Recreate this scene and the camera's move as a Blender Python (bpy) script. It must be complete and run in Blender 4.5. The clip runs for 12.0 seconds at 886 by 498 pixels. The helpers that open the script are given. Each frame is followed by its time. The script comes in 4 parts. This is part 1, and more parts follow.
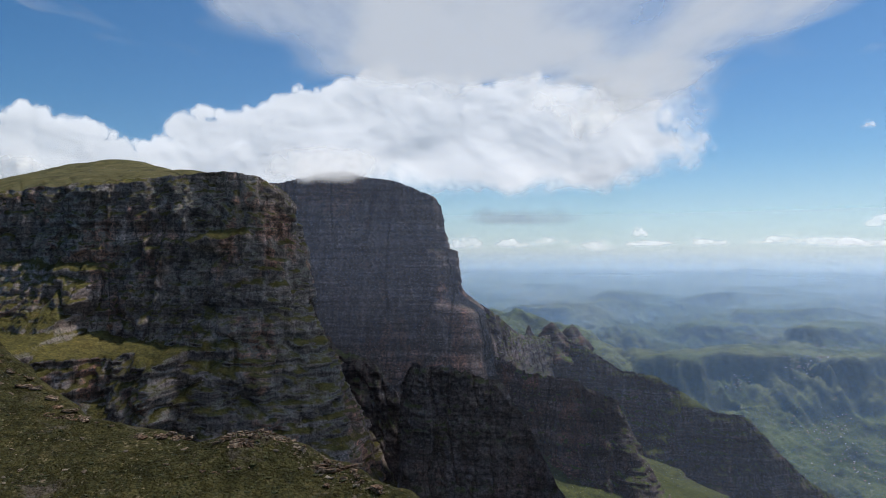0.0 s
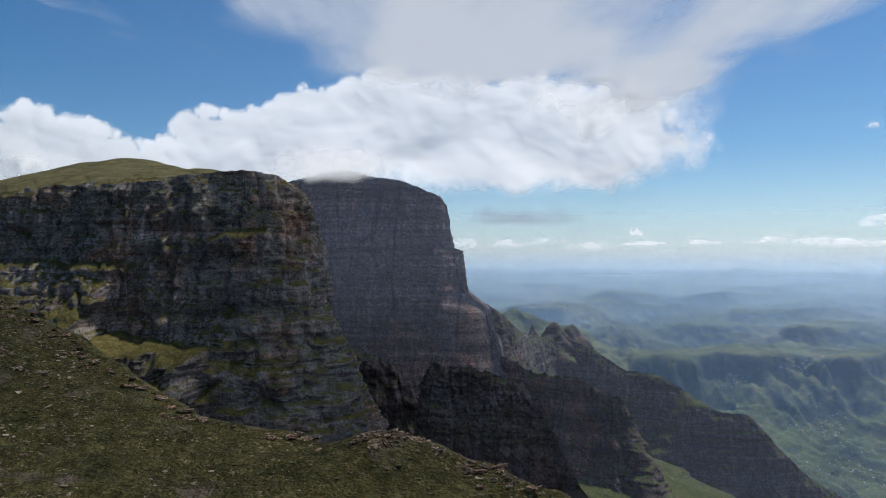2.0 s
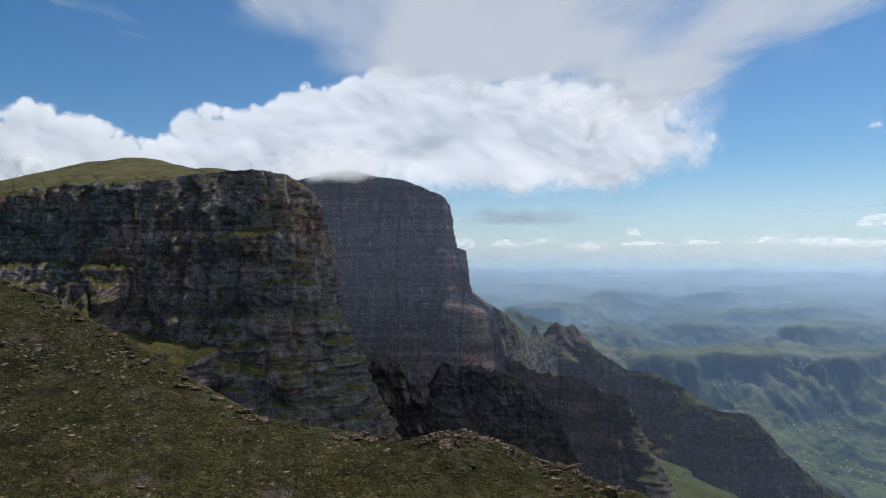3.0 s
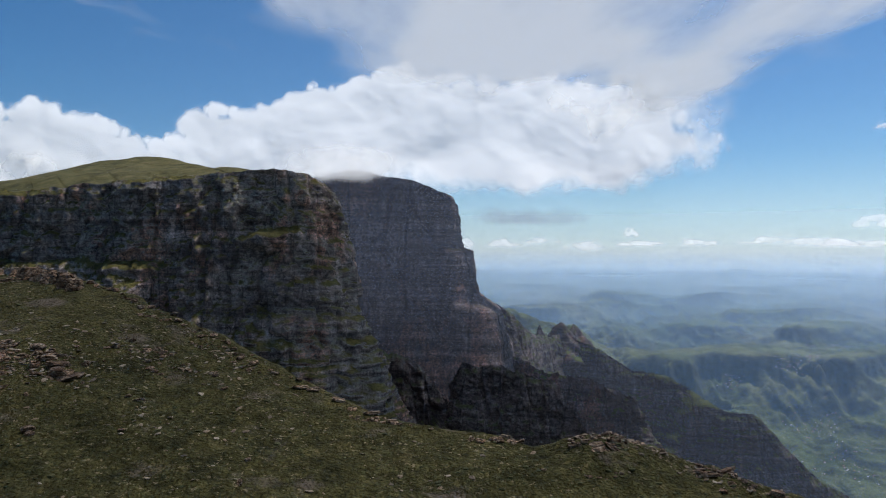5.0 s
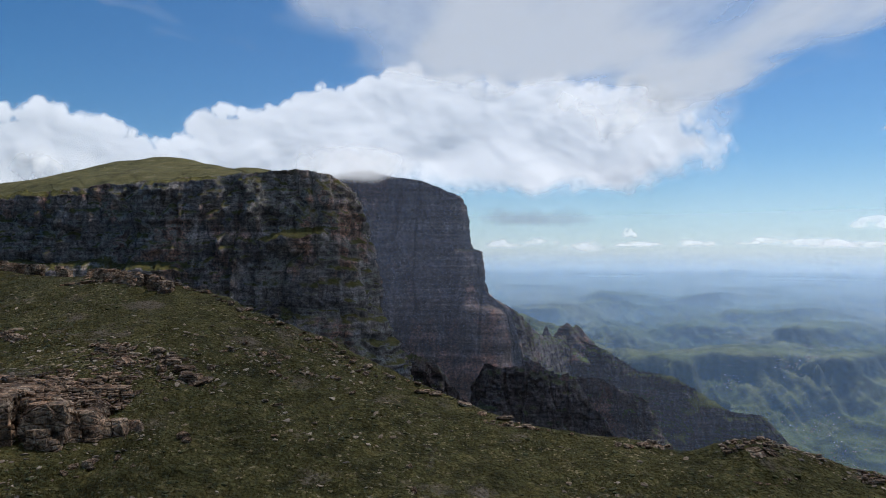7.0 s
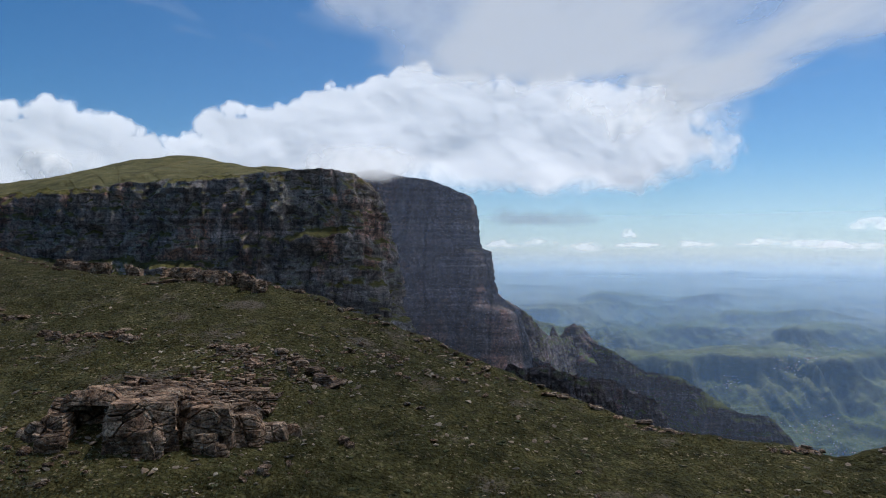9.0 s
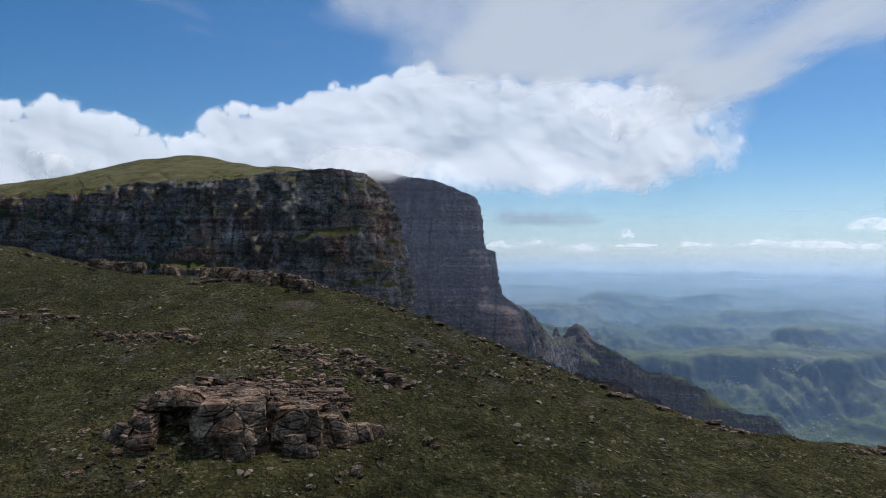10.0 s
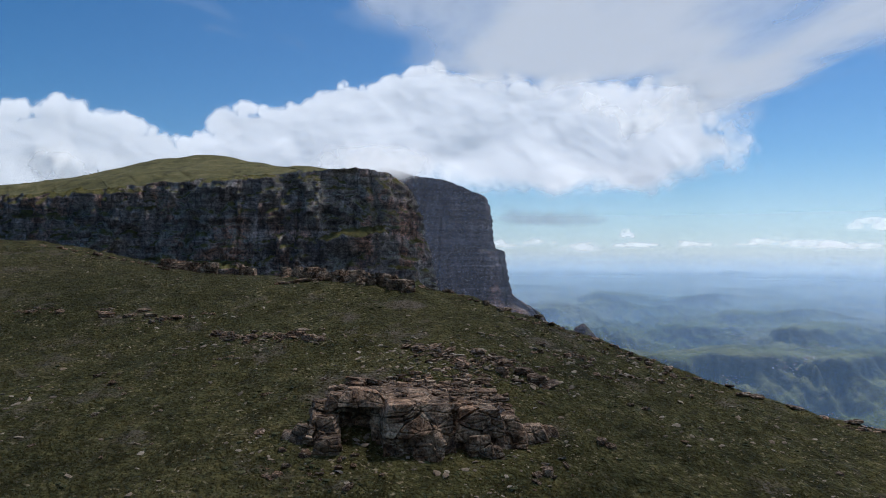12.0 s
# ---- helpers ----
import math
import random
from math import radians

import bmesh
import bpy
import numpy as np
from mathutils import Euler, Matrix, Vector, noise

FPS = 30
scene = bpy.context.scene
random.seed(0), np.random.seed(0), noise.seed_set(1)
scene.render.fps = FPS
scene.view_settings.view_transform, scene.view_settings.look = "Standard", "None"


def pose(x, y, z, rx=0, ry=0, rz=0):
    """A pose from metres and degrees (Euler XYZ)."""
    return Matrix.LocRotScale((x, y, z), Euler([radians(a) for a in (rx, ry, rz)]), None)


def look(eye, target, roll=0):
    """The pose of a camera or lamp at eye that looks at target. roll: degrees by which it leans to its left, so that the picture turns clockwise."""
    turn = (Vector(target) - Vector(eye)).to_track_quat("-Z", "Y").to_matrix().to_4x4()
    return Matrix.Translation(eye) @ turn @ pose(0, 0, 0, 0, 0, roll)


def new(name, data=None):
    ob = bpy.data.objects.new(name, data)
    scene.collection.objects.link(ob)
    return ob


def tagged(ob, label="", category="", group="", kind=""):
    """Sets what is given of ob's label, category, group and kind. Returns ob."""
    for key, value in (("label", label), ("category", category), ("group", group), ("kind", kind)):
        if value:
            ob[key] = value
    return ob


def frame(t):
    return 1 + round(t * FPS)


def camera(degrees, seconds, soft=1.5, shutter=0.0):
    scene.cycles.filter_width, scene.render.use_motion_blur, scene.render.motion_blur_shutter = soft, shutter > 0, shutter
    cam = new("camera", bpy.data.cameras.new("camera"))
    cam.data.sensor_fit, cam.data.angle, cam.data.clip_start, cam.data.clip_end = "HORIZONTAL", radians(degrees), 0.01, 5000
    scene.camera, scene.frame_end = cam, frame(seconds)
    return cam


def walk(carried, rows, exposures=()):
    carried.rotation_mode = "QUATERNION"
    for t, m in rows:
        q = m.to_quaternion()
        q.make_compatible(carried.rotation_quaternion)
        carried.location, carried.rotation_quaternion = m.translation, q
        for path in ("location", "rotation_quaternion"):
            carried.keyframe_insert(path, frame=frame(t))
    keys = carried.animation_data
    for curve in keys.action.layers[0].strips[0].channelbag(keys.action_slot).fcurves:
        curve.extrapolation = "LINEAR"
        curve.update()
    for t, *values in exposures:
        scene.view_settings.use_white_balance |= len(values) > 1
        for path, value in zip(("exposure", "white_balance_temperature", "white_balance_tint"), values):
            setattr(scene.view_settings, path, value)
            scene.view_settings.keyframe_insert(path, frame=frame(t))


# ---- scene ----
cam = camera(70.0, 12.0, 0.7)
PATH = [
    (0, (0.323, -0.725, 0.446), (0.321, 1.275, 0.46), -0.0),
    (0.5, (-2.519, -0.523, 0.382), (-2.516, 1.477, 0.397), -0.0),
    (1, (-5.435, -0.29, 0.313), (-5.427, 1.71, 0.327), 0.0),
    (1.5, (-8.337, 0.0, 0.232), (-8.325, 1.999, 0.245), 0.0),
    (2, (-11.231, 0.332, 0.147), (-11.215, 2.332, 0.161), 0.0),
    (2.5, (-14.082, 0.662, 0.051), (-14.062, 2.661, 0.065), 0.0),
    (3, (-16.927, 0.933, -0.016), (-16.903, 2.932, -0.002), 0.0),
    (5, (-28.622, 1.831, -0.012), (-28.585, 3.83, 0.002), 0.1),
    (5.5, (-31.573, 2.061, -0.012), (-31.533, 4.061, 0.002), 0.1),
    (6, (-34.479, 2.344, 0.029), (-34.437, 4.343, 0.044), 0.1),
    (6.5, (-37.395, 2.621, 0.073), (-37.352, 4.62, 0.088), 0.1),
    (7, (-40.322, 2.953, 0.087), (-40.276, 4.952, 0.103), 0.1),
    (9, (-51.987, 4.657, -0.012), (-51.934, 6.657, 0.004), 0.3),
    (9.5, (-54.921, 4.926, -0.058), (-54.865, 6.925, -0.041), 0.3),
    (10, (-57.86, 5.167, -0.115), (-57.801, 7.166, -0.098), 0.3),
    (10.5, (-60.782, 5.315, -0.134), (-60.721, 7.314, -0.118), 0.3),
    (11, (-63.705, 5.479, -0.14), (-63.641, 7.478, -0.124), 0.3),
    (11.5, (-66.646, 5.633, -0.15), (-66.581, 7.632, -0.135), 0.3),
    (12, (-69.568, 5.75, -0.175), (-69.502, 7.749, -0.159), 0.3),
]
walk(cam, [(t, look(eye, target, roll)) for t, eye, target, roll in PATH], [(0, 0.28, 6330, 10), (6, 0.27, 6150, 10), (12, 0.26, 5950, 10)])

# ---------------------------------------------------------------- light and sky
scene.cycles.transparent_max_bounces = 40
SUN_AZ, SUN_EL = 54.0, 65.0          # degrees to the right of straight ahead, and above the horizon
sun_dir = Vector((math.sin(radians(SUN_AZ)) * math.cos(radians(SUN_EL)), math.cos(radians(SUN_AZ)) * math.cos(radians(SUN_EL)), math.sin(radians(SUN_EL))))
sun = new("sun", bpy.data.lights.new("sun", "SUN"))
sun.data.energy, sun.data.angle, sun.data.color = 3.2, radians(0.6), (1.0, 0.955, 0.89)
sun.matrix_world = look((0, 0, 900), tuple(Vector((0, 0, 900)) - sun_dir))

world = bpy.data.worlds.new("sky")
world.use_nodes = True
scene.world = world
wt = world.node_tree
sky = wt.nodes.new("ShaderNodeTexSky")
sky.sky_type, sky.sun_disc = "NISHITA", False
sky.sun_elevation, sky.sun_rotation = radians(SUN_EL), radians(SUN_AZ)
sky.altitude, sky.air_density, sky.dust_density, sky.ozone_density = 1200, 1.0, 0.4, 1.0
wt.nodes["Background"].inputs["Strength"].default_value = 0.082
hue = wt.nodes.new("ShaderNodeHueSaturation")
hue.inputs["Saturation"].default_value = 1.28
tint = wt.nodes.new("ShaderNodeMix")
tint.data_type, tint.blend_type, tint.inputs[0].default_value, tint.inputs[7].default_value = "RGBA", "MULTIPLY", 1.0, (0.86, 1.0, 1.015, 1)
wt.links.new(sky.outputs[0], hue.inputs["Color"])
wt.links.new(hue.outputs[0], tint.inputs[6])
wt.links.new(tint.outputs[2], wt.nodes["Background"].inputs["Color"])


# ---------------------------------------------------------------- noise on arrays
def lattice(ix, iy, iz, seed):
    h = (ix * 374761393 + iy * 668265263 + iz * 2147483647 + seed * 1274126177) & 0xFFFFFFFF
    h = ((h ^ (h >> 13)) * 1274126177) & 0xFFFFFFFF
    return ((h ^ (h >> 16)) & 0xFFFF) / 32767.5 - 1.0


def vnoise(x, y, z, seed=0):
    """Smooth value noise, -1 to 1, on arrays."""
    x, y, z = np.broadcast_arrays(np.asarray(x, float), np.asarray(y, float), np.asarray(z, float))
    ix, iy, iz = np.floor(x).astype(np.int64), np.floor(y).astype(np.int64), np.floor(z).astype(np.int64)
    fx, fy, fz = x - ix, y - iy, z - iz
    fx, fy, fz = fx * fx * (3 - 2 * fx), fy * fy * (3 - 2 * fy), fz * fz * (3 - 2 * fz)
    out = 0.0
    for dx in (0, 1):
        for dy in (0, 1):
            for dz in (0, 1):
                w = (fx if dx else 1 - fx) * (fy if dy else 1 - fy) * (fz if dz else 1 - fz)
                out = out + w * lattice(ix + dx, iy + dy, iz + dz, seed)
    return out


def fbm(x, y, z, octaves=4, seed=0, gain=0.5):
    out, amp = 0.0, 1.0
    for k in range(octaves):
        out = out + amp * vnoise(x + 17.3 * k, y + 5.1 * k, z, seed + k)
        x, y, z = (0.8 * x - 0.6 * y) * 2.03, (0.6 * x + 0.8 * y) * 2.03, z * 2.03
        amp *= gain
    return out


def smooth(a, b, v):
    t = np.clip((v - a) / (b - a), 0, 1)
    return t * t * (3 - 2 * t)


# ---------------------------------------------------------------- materials
class Nodes:
    """A short way to write node materials."""

    def __init__(self, name):
        self.m = bpy.data.materials.new(name)
        self.m.use_nodes = True
        self.t = self.m.node_tree
        self.bsdf = self.t.nodes["Principled BSDF"]
        self.out = self.t.nodes["Material Output"]
        self.xyz = self.t.nodes.new("ShaderNodeTexCoord").outputs["Object"]

    def link(self, a, b):
        self.t.links.new(a, b)

    def put(self, socket, v):
        if isinstance(v, bpy.types.NodeSocket):
            self.link(v, socket)
        else:
            socket.default_value = v

    def math(self, op, a, b=0.0, clamp=False):
        n = self.t.nodes.new("ShaderNodeMath")
        n.operation, n.use_clamp = op, clamp
        self.put(n.inputs[0], a)
        self.put(n.inputs[1], b)
        return n.outputs[0]

    def scaled(self, sx, sy, sz, vec=None):
        n = self.t.nodes.new("ShaderNodeMapping")
        n.inputs["Scale"].default_value = (sx, sy, sz)
        self.link(vec or self.xyz, n.inputs["Vector"])
        return n.outputs[0]

    def noise(self, scale, detail=4, rough=0.55, vec=None, distort=0.0):
        n = self.t.nodes.new("ShaderNodeTexNoise")
        n.inputs["Scale"].default_value, n.inputs["Detail"].default_value = scale, detail
        n.inputs["Roughness"].default_value, n.inputs["Distortion"].default_value = rough, distort
        self.link(vec or self.xyz, n.inputs["Vector"])
        return n.outputs["Fac"]

    def cells(self, scale, vec=None, feature="F1"):
        n = self.t.nodes.new("ShaderNodeTexVoronoi")
        n.feature = feature
        n.inputs["Scale"].default_value = scale
        self.link(vec or self.xyz, n.inputs["Vector"])
        return n.outputs["Distance"]

    def ramp(self, fac, *stops):
        n = self.t.nodes.new("ShaderNodeValToRGB")
        e = n.color_ramp.elements
        while len(e) < len(stops):
            e.new(0.5)
        for el, (p, c) in zip(e, stops):
            el.position = p
            el.color = (*c, 1) if isinstance(c, tuple) else (c, c, c, 1)
        self.link(fac, n.inputs[0])
        return n.outputs[0]

    def mix(self, fac, a, b, mode="MIX"):
        n = self.t.nodes.new("ShaderNodeMix")
        n.data_type, n.blend_type = "RGBA", mode
        self.put(n.inputs[0], fac)
        for s, v in ((n.inputs[6], a), (n.inputs[7], b)):
            self.put(s, (*v, 1) if isinstance(v, tuple) else v)
        return n.outputs[2]

    def up(self):
        g = self.t.nodes.new("ShaderNodeNewGeometry")
        s = self.t.nodes.new("ShaderNodeSeparateXYZ")
        self.link(g.outputs["Normal"], s.inputs[0])
        return s.outputs["Z"]

    def bump(self, height, strength, distance):
        n = self.t.nodes.new("ShaderNodeBump")
        n.inputs["Strength"].default_value, n.inputs["Distance"].default_value = strength, distance
        self.link(height, n.inputs["Height"])
        self.link(n.outputs[0], self.bsdf.inputs["Normal"])

    def done(self, colour, rough=0.9, spec=0.25):
        self.put(self.bsdf.inputs["Base Color"], (*colour, 1) if isinstance(colour, tuple) else colour)
        self.put(self.bsdf.inputs["Roughness"], rough)
        self.bsdf.inputs["Specular IOR Level"].default_value = spec
        return self.m


def grass_colour(n, size=1.0):
    """Alpine turf: dull olive with straw and darker heath patches."""
    big = n.noise(0.035 / size, 5, 0.6)
    mid = n.noise(0.35 / size, 5, 0.65)
    fine = n.noise(3.2 / size, 4, 0.7)
    a = n.ramp(big, (0.32, (0.054, 0.051, 0.022)), (0.52, (0.080, 0.073, 0.032)), (0.72, (0.128, 0.104, 0.054)))
    b = n.ramp(mid, (0.34, (0.020, 0.021, 0.011)), (0.46, (0.064, 0.062, 0.027)), (0.60, (0.100, 0.090, 0.040)), (0.74, (0.200, 0.158, 0.094)))
    c = n.mix(0.6, a, b)
    return n.mix(n.ramp(fine, (0.35, 0.0), (0.7, 0.55)), c, n.mix(0.5, c, (0.02, 0.022, 0.012), "MULTIPLY")), fine, mid


def cliff_material(name, size=1.0, green=1.0, tone=(1.0, 1.0, 1.0), pale=1.0, rust=1.0, turf_tone=(1.0, 1.0, 1.0), hold=0.56, cracks=0.0):
    """Dark basalt in level beds, with upright joints, rust-coloured faces, pale rubble and turf on its ledges. tone
    darkens or lifts the rock's colour to stand for shade or light on it.
    """
    n = Nodes(name)
    thin = n.noise(1.0, 6, 0.65, n.scaled(0.018 / size, 0.018 / size, 0.62 / size), 0.35)
    thick = n.noise(1.0, 3, 0.5, n.scaled(0.006 / size, 0.006 / size, 0.12 / size), 0.3)
    blotch = n.noise(0.055 / size, 5, 0.65)
    streak = n.noise(1.0, 5, 0.65, n.scaled(0.34 / size, 0.34 / size, 0.03 / size))
    grain = n.noise(1.0, 6, 0.74, n.scaled(0.8 / size, 0.8 / size, 1.1 / size))
    rock = n.ramp(blotch, (0.30, (0.150, 0.146, 0.154)), (0.50, (0.205, 0.192, 0.190)), (0.70, (0.290, 0.262, 0.244)))
    for what, low, high in ((thin, 0.56, 1.40), (thick, 0.56, 1.42), (streak, 0.64, 1.36), (grain, 0.26, 1.80)):
        rock = n.mix(1.0, rock, n.ramp(what, (0.33, low), (0.50, 0.96), (0.67, high)), "MULTIPLY")
    joint = n.cells(1.0, n.scaled(0.17 / size, 0.17 / size, 0.035 / size), "DISTANCE_TO_EDGE")
    rock = n.mix(n.ramp(joint, (0.012, 0.6 if size < 1.5 else 0.3), (0.05, 0.0)), rock, n.mix(1.0, rock, (0.3, 0.3, 0.32), "MULTIPLY"))
    if cracks:
        deep = n.cells(1.0, n.scaled(0.042 / size, 0.042 / size, 0.003 / size), "DISTANCE_TO_EDGE")
        deep = n.math("MULTIPLY", n.ramp(deep, (0.014, cracks), (0.035, 0.0)), n.ramp(n.noise(0.022 / size, 3, 0.5), (0.47, 0.0), (0.55, 1.0)))
        rock = n.mix(deep, rock, n.mix(1.0, rock, (0.15, 0.15, 0.16), "MULTIPLY"))
    scald = n.noise(1.0, 4, 0.6, n.scaled(0.045 / size, 0.045 / size, 0.030 / size))
    scald = n.math("MULTIPLY", n.ramp(scald, (0.54, 0.0), (0.62, rust)), n.ramp(grain, (0.38, 0.1), (0.55, 1.0)))
    rock = n.mix(scald, rock, n.mix(1.0, rock, (1.75, 1.08, 0.80), "MULTIPLY"))
    # shade or light on the face, multiplied into its colour
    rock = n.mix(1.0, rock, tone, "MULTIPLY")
    up = n.up()
    crumbs = n.ramp(n.noise(1.3 / size, 5, 0.8), (0.44, 0.0), (0.56, 1.0))
    where = n.ramp(n.noise(1.0, 4, 0.65, n.scaled(0.035 / size, 0.035 / size, 0.06 / size)), (0.43, 0.0), (0.56, 1.0))
    shelf = n.ramp(n.math("ADD", up, n.math("MULTIPLY", n.math("SUBTRACT", n.noise(0.5 / size, 4, 0.7), 0.5), 0.8)), (0.06, 0.0), (0.32, 1.0))
    rock = n.mix(n.math("MULTIPLY", n.math("MULTIPLY", crumbs, where), n.math("MULTIPLY", shelf, 0.9 * pale)), rock, (0.36, 0.335, 0.285))
    turf, fine, mid = grass_colour(n, size * 1.6)
    # Multiplies sunlight into the turf's colour: brighter on the near cliff's ledges
    turf = n.mix(1.0, turf, turf_tone, "MULTIPLY")
    turf = n.mix(0.85, turf, n.mix(1.0, turf, n.ramp(grain, (0.36, 0.4), (0.50, 0.95), (0.66, 1.5)), "MULTIPLY"))
    edge = n.math("ADD", up, n.math("MULTIPLY", n.math("SUBTRACT", n.noise(0.28 / size, 5, 0.7), 0.5), 0.9))
    edge = n.math("ADD", edge, n.math("MULTIPLY", n.math("SUBTRACT", n.noise(1.0, 4, 0.6, n.scaled(0.02 / size, 0.02 / size, 0.10 / size)), 0.5), 0.9))
    rock = n.mix(n.math("MULTIPLY", n.ramp(edge, (hold - 0.14, 0.0), (hold + 0.02, 0.4), (hold + 0.20, 1.0)), green), rock, turf)
    relief = n.math("ADD", n.math("MULTIPLY", streak, 0.5), n.math("ADD", n.math("MULTIPLY", grain, 1.3), n.math("MULTIPLY", thin, 0.9)))
    n.bump(relief, 0.9, 1.1 if size < 1.5 else 0.8)
    return n.done(rock, 0.93, 0.2)


def turf_material(name, size=1.0, stones=0.0, straw=1.0):
    n = Nodes(name)
    c, fine, mid = grass_colour(n, size)
    if straw != 1.0:
        c = n.mix(1.0, c, (1.05 * straw, straw, 0.95 * straw), "MULTIPLY")
    if stones:
        clump = n.noise(1.1, 6, 0.72)
        wander = n.t.nodes.new("ShaderNodeVectorMath")
        wander.operation = "MULTIPLY_ADD"
        jog = n.t.nodes.new("ShaderNodeTexNoise")
        jog.inputs["Scale"].default_value = 1.6
        n.link(n.xyz, jog.inputs["Vector"])
        n.link(jog.outputs["Color"], wander.inputs[0])
        wander.inputs[1].default_value = (0.5, 0.5, 0.5)
        n.link(n.xyz, wander.inputs[2])
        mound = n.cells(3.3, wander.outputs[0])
        # Darker towards the mounds' gaps, lighter on their crowns
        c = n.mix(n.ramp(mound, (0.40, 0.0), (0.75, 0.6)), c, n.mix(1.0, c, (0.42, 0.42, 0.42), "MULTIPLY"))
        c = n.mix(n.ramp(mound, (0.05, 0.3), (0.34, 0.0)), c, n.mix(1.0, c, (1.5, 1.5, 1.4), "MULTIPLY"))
        # Dark speckle stands in for shadows among the tussocks
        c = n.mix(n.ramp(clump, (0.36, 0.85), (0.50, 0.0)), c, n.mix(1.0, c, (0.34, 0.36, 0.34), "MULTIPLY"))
        c = n.mix(n.ramp(clump, (0.55, 0.0), (0.68, 0.7)), c, (0.155, 0.135, 0.066))
        grit = n.math("MULTIPLY", n.ramp(n.noise(2.4, 3, 0.6), (0.60, 0.0), (0.66, 0.85)), n.ramp(n.noise(0.11, 4, 0.6), (0.42, 0.1), (0.58, 1.0)))
        c = n.mix(grit, c, (0.29, 0.235, 0.185))
        c = n.mix(1.0, c, (0.94, 0.91, 0.70), "MULTIPLY")
        bare = n.ramp(n.noise(0.16, 6, 0.7), (0.56, 0.0), (0.66, 0.8))
        c = n.mix(bare, c, n.ramp(n.noise(1.7, 4, 0.6), (0.3, (0.06, 0.045, 0.034)), (0.7, (0.17, 0.135, 0.105))))
    relief = n.math("ADD", fine, n.math("MULTIPLY", mid, 2.0))
    if stones:
        relief = n.math("SUBTRACT", relief, n.math("MULTIPLY", mound, 0.7))
    n.bump(relief, 0.9, 0.32 * size)
    return n.done(c, 0.95, 0.1)


def stone_material(name, tint=(1, 1, 1)):
    """Weathered pinkish-grey basalt with lichen and dark cracks."""
    n = Nodes(name)
    info = n.t.nodes.new("ShaderNodeObjectInfo").outputs["Random"]
    a = n.noise(0.9, 6, 0.65)
    b = n.noise(6.0, 5, 0.7)
    c = n.ramp(a, (0.36, (0.075, 0.056, 0.042)), (0.5, (0.270, 0.200, 0.140)), (0.64, (0.50, 0.395, 0.290)))
    c = n.mix(n.ramp(info, (0.0, 0.0), (1.0, 0.75)), c, n.mix(1.0, c, (1.08 * tint[0], 0.90 * tint[1], 0.80 * tint[2]), "MULTIPLY"))
    c = n.mix(1.0, c, n.ramp(n.math("FRACT", n.math("MULTIPLY", info, 7.3)), (0.0, (0.58, 0.53, 0.49)), (0.5, (0.98, 0.88, 0.80)), (1.0, (1.36, 1.22, 1.10))), "MULTIPLY")
    c = n.mix(n.ramp(b, (0.38, 0.95), (0.56, 0.0)), c, n.mix(1.0, c, (0.25, 0.25, 0.26), "MULTIPLY"))
    c = n.mix(n.ramp(n.noise(2.6, 6, 0.8), (0.54, 0.0), (0.66, 0.65)), c, (0.45, 0.40, 0.30))
    crack = n.cells(0.7, n.scaled(1.0, 1.0, 2.2), "DISTANCE_TO_EDGE")
    c = n.mix(n.ramp(crack, (0.004, 0.45), (0.02, 0.0)), c, n.mix(1.0, c, (0.15, 0.15, 0.15), "MULTIPLY"))
    c = n.mix(n.ramp(n.noise(0.45, 4, 0.6), (0.40, 0.7), (0.58, 0.0)), c, n.mix(1.0, c, (0.66, 0.59, 0.55), "MULTIPLY"))
    a = n.math("ADD", a, n.ramp(crack, (0.0, 0.0), (0.10, 0.6)))
    n.bump(n.math("ADD", a, n.math("MULTIPLY", b, 0.7)), 1.0, 0.24)
    return n.done(c, 0.9, 0.25)


def valley_material():
    """Grassland with darkened scarps, bushy gullies, pale tracks and dry patches."""
    n = Nodes("valley_grassland")
    big = n.noise(0.0013, 5, 0.6)
    mid = n.noise(0.007, 6, 0.65)
    fine = n.noise(0.045, 5, 0.7)
    c = n.ramp(big, (0.32, (0.068, 0.092, 0.032)), (0.5, (0.108, 0.124, 0.046)), (0.68, (0.170, 0.160, 0.074)))
    # Broad dark patches stand in for cloud shadows on the grass
    c = n.mix(1.0, c, n.ramp(mid, (0.34, 0.62), (0.5, 1.0), (0.66, 1.25)), "MULTIPLY")
    c = n.mix(n.ramp(n.noise(0.016, 6, 0.72), (0.36, 0.75), (0.46, 0.0)), c, (0.030, 0.042, 0.022))
    c = n.mix(n.ramp(fine, (0.56, 0.0), (0.64, 0.5)), c, (0.270, 0.235, 0.150))
    steep = n.math("SUBTRACT", 1.0, n.up())
    # Scarps are darkened by steepness to look shaded
    c = n.mix(n.ramp(n.math("ADD", steep, n.math("MULTIPLY", n.math("SUBTRACT", fine, 0.5), 0.2)), (0.20, 0.0), (0.42, 0.8)), c, (0.075, 0.080, 0.058))
    bush = n.noise(0.13, 4, 0.75)
    c = n.mix(n.ramp(bush, (0.36, 0.85), (0.45, 0.0)), c, (0.020, 0.030, 0.016))
    c = n.mix(n.ramp(bush, (0.60, 0.0), (0.70, 0.55)), c, (0.26, 0.235, 0.165))
    n.bump(n.math("ADD", n.math("MULTIPLY", n.noise(0.02, 6, 0.7), 2.0), n.math("MULTIPLY", fine, 0.8)), 0.8, 9.0)
    return n.done(c, 0.95, 0.1)


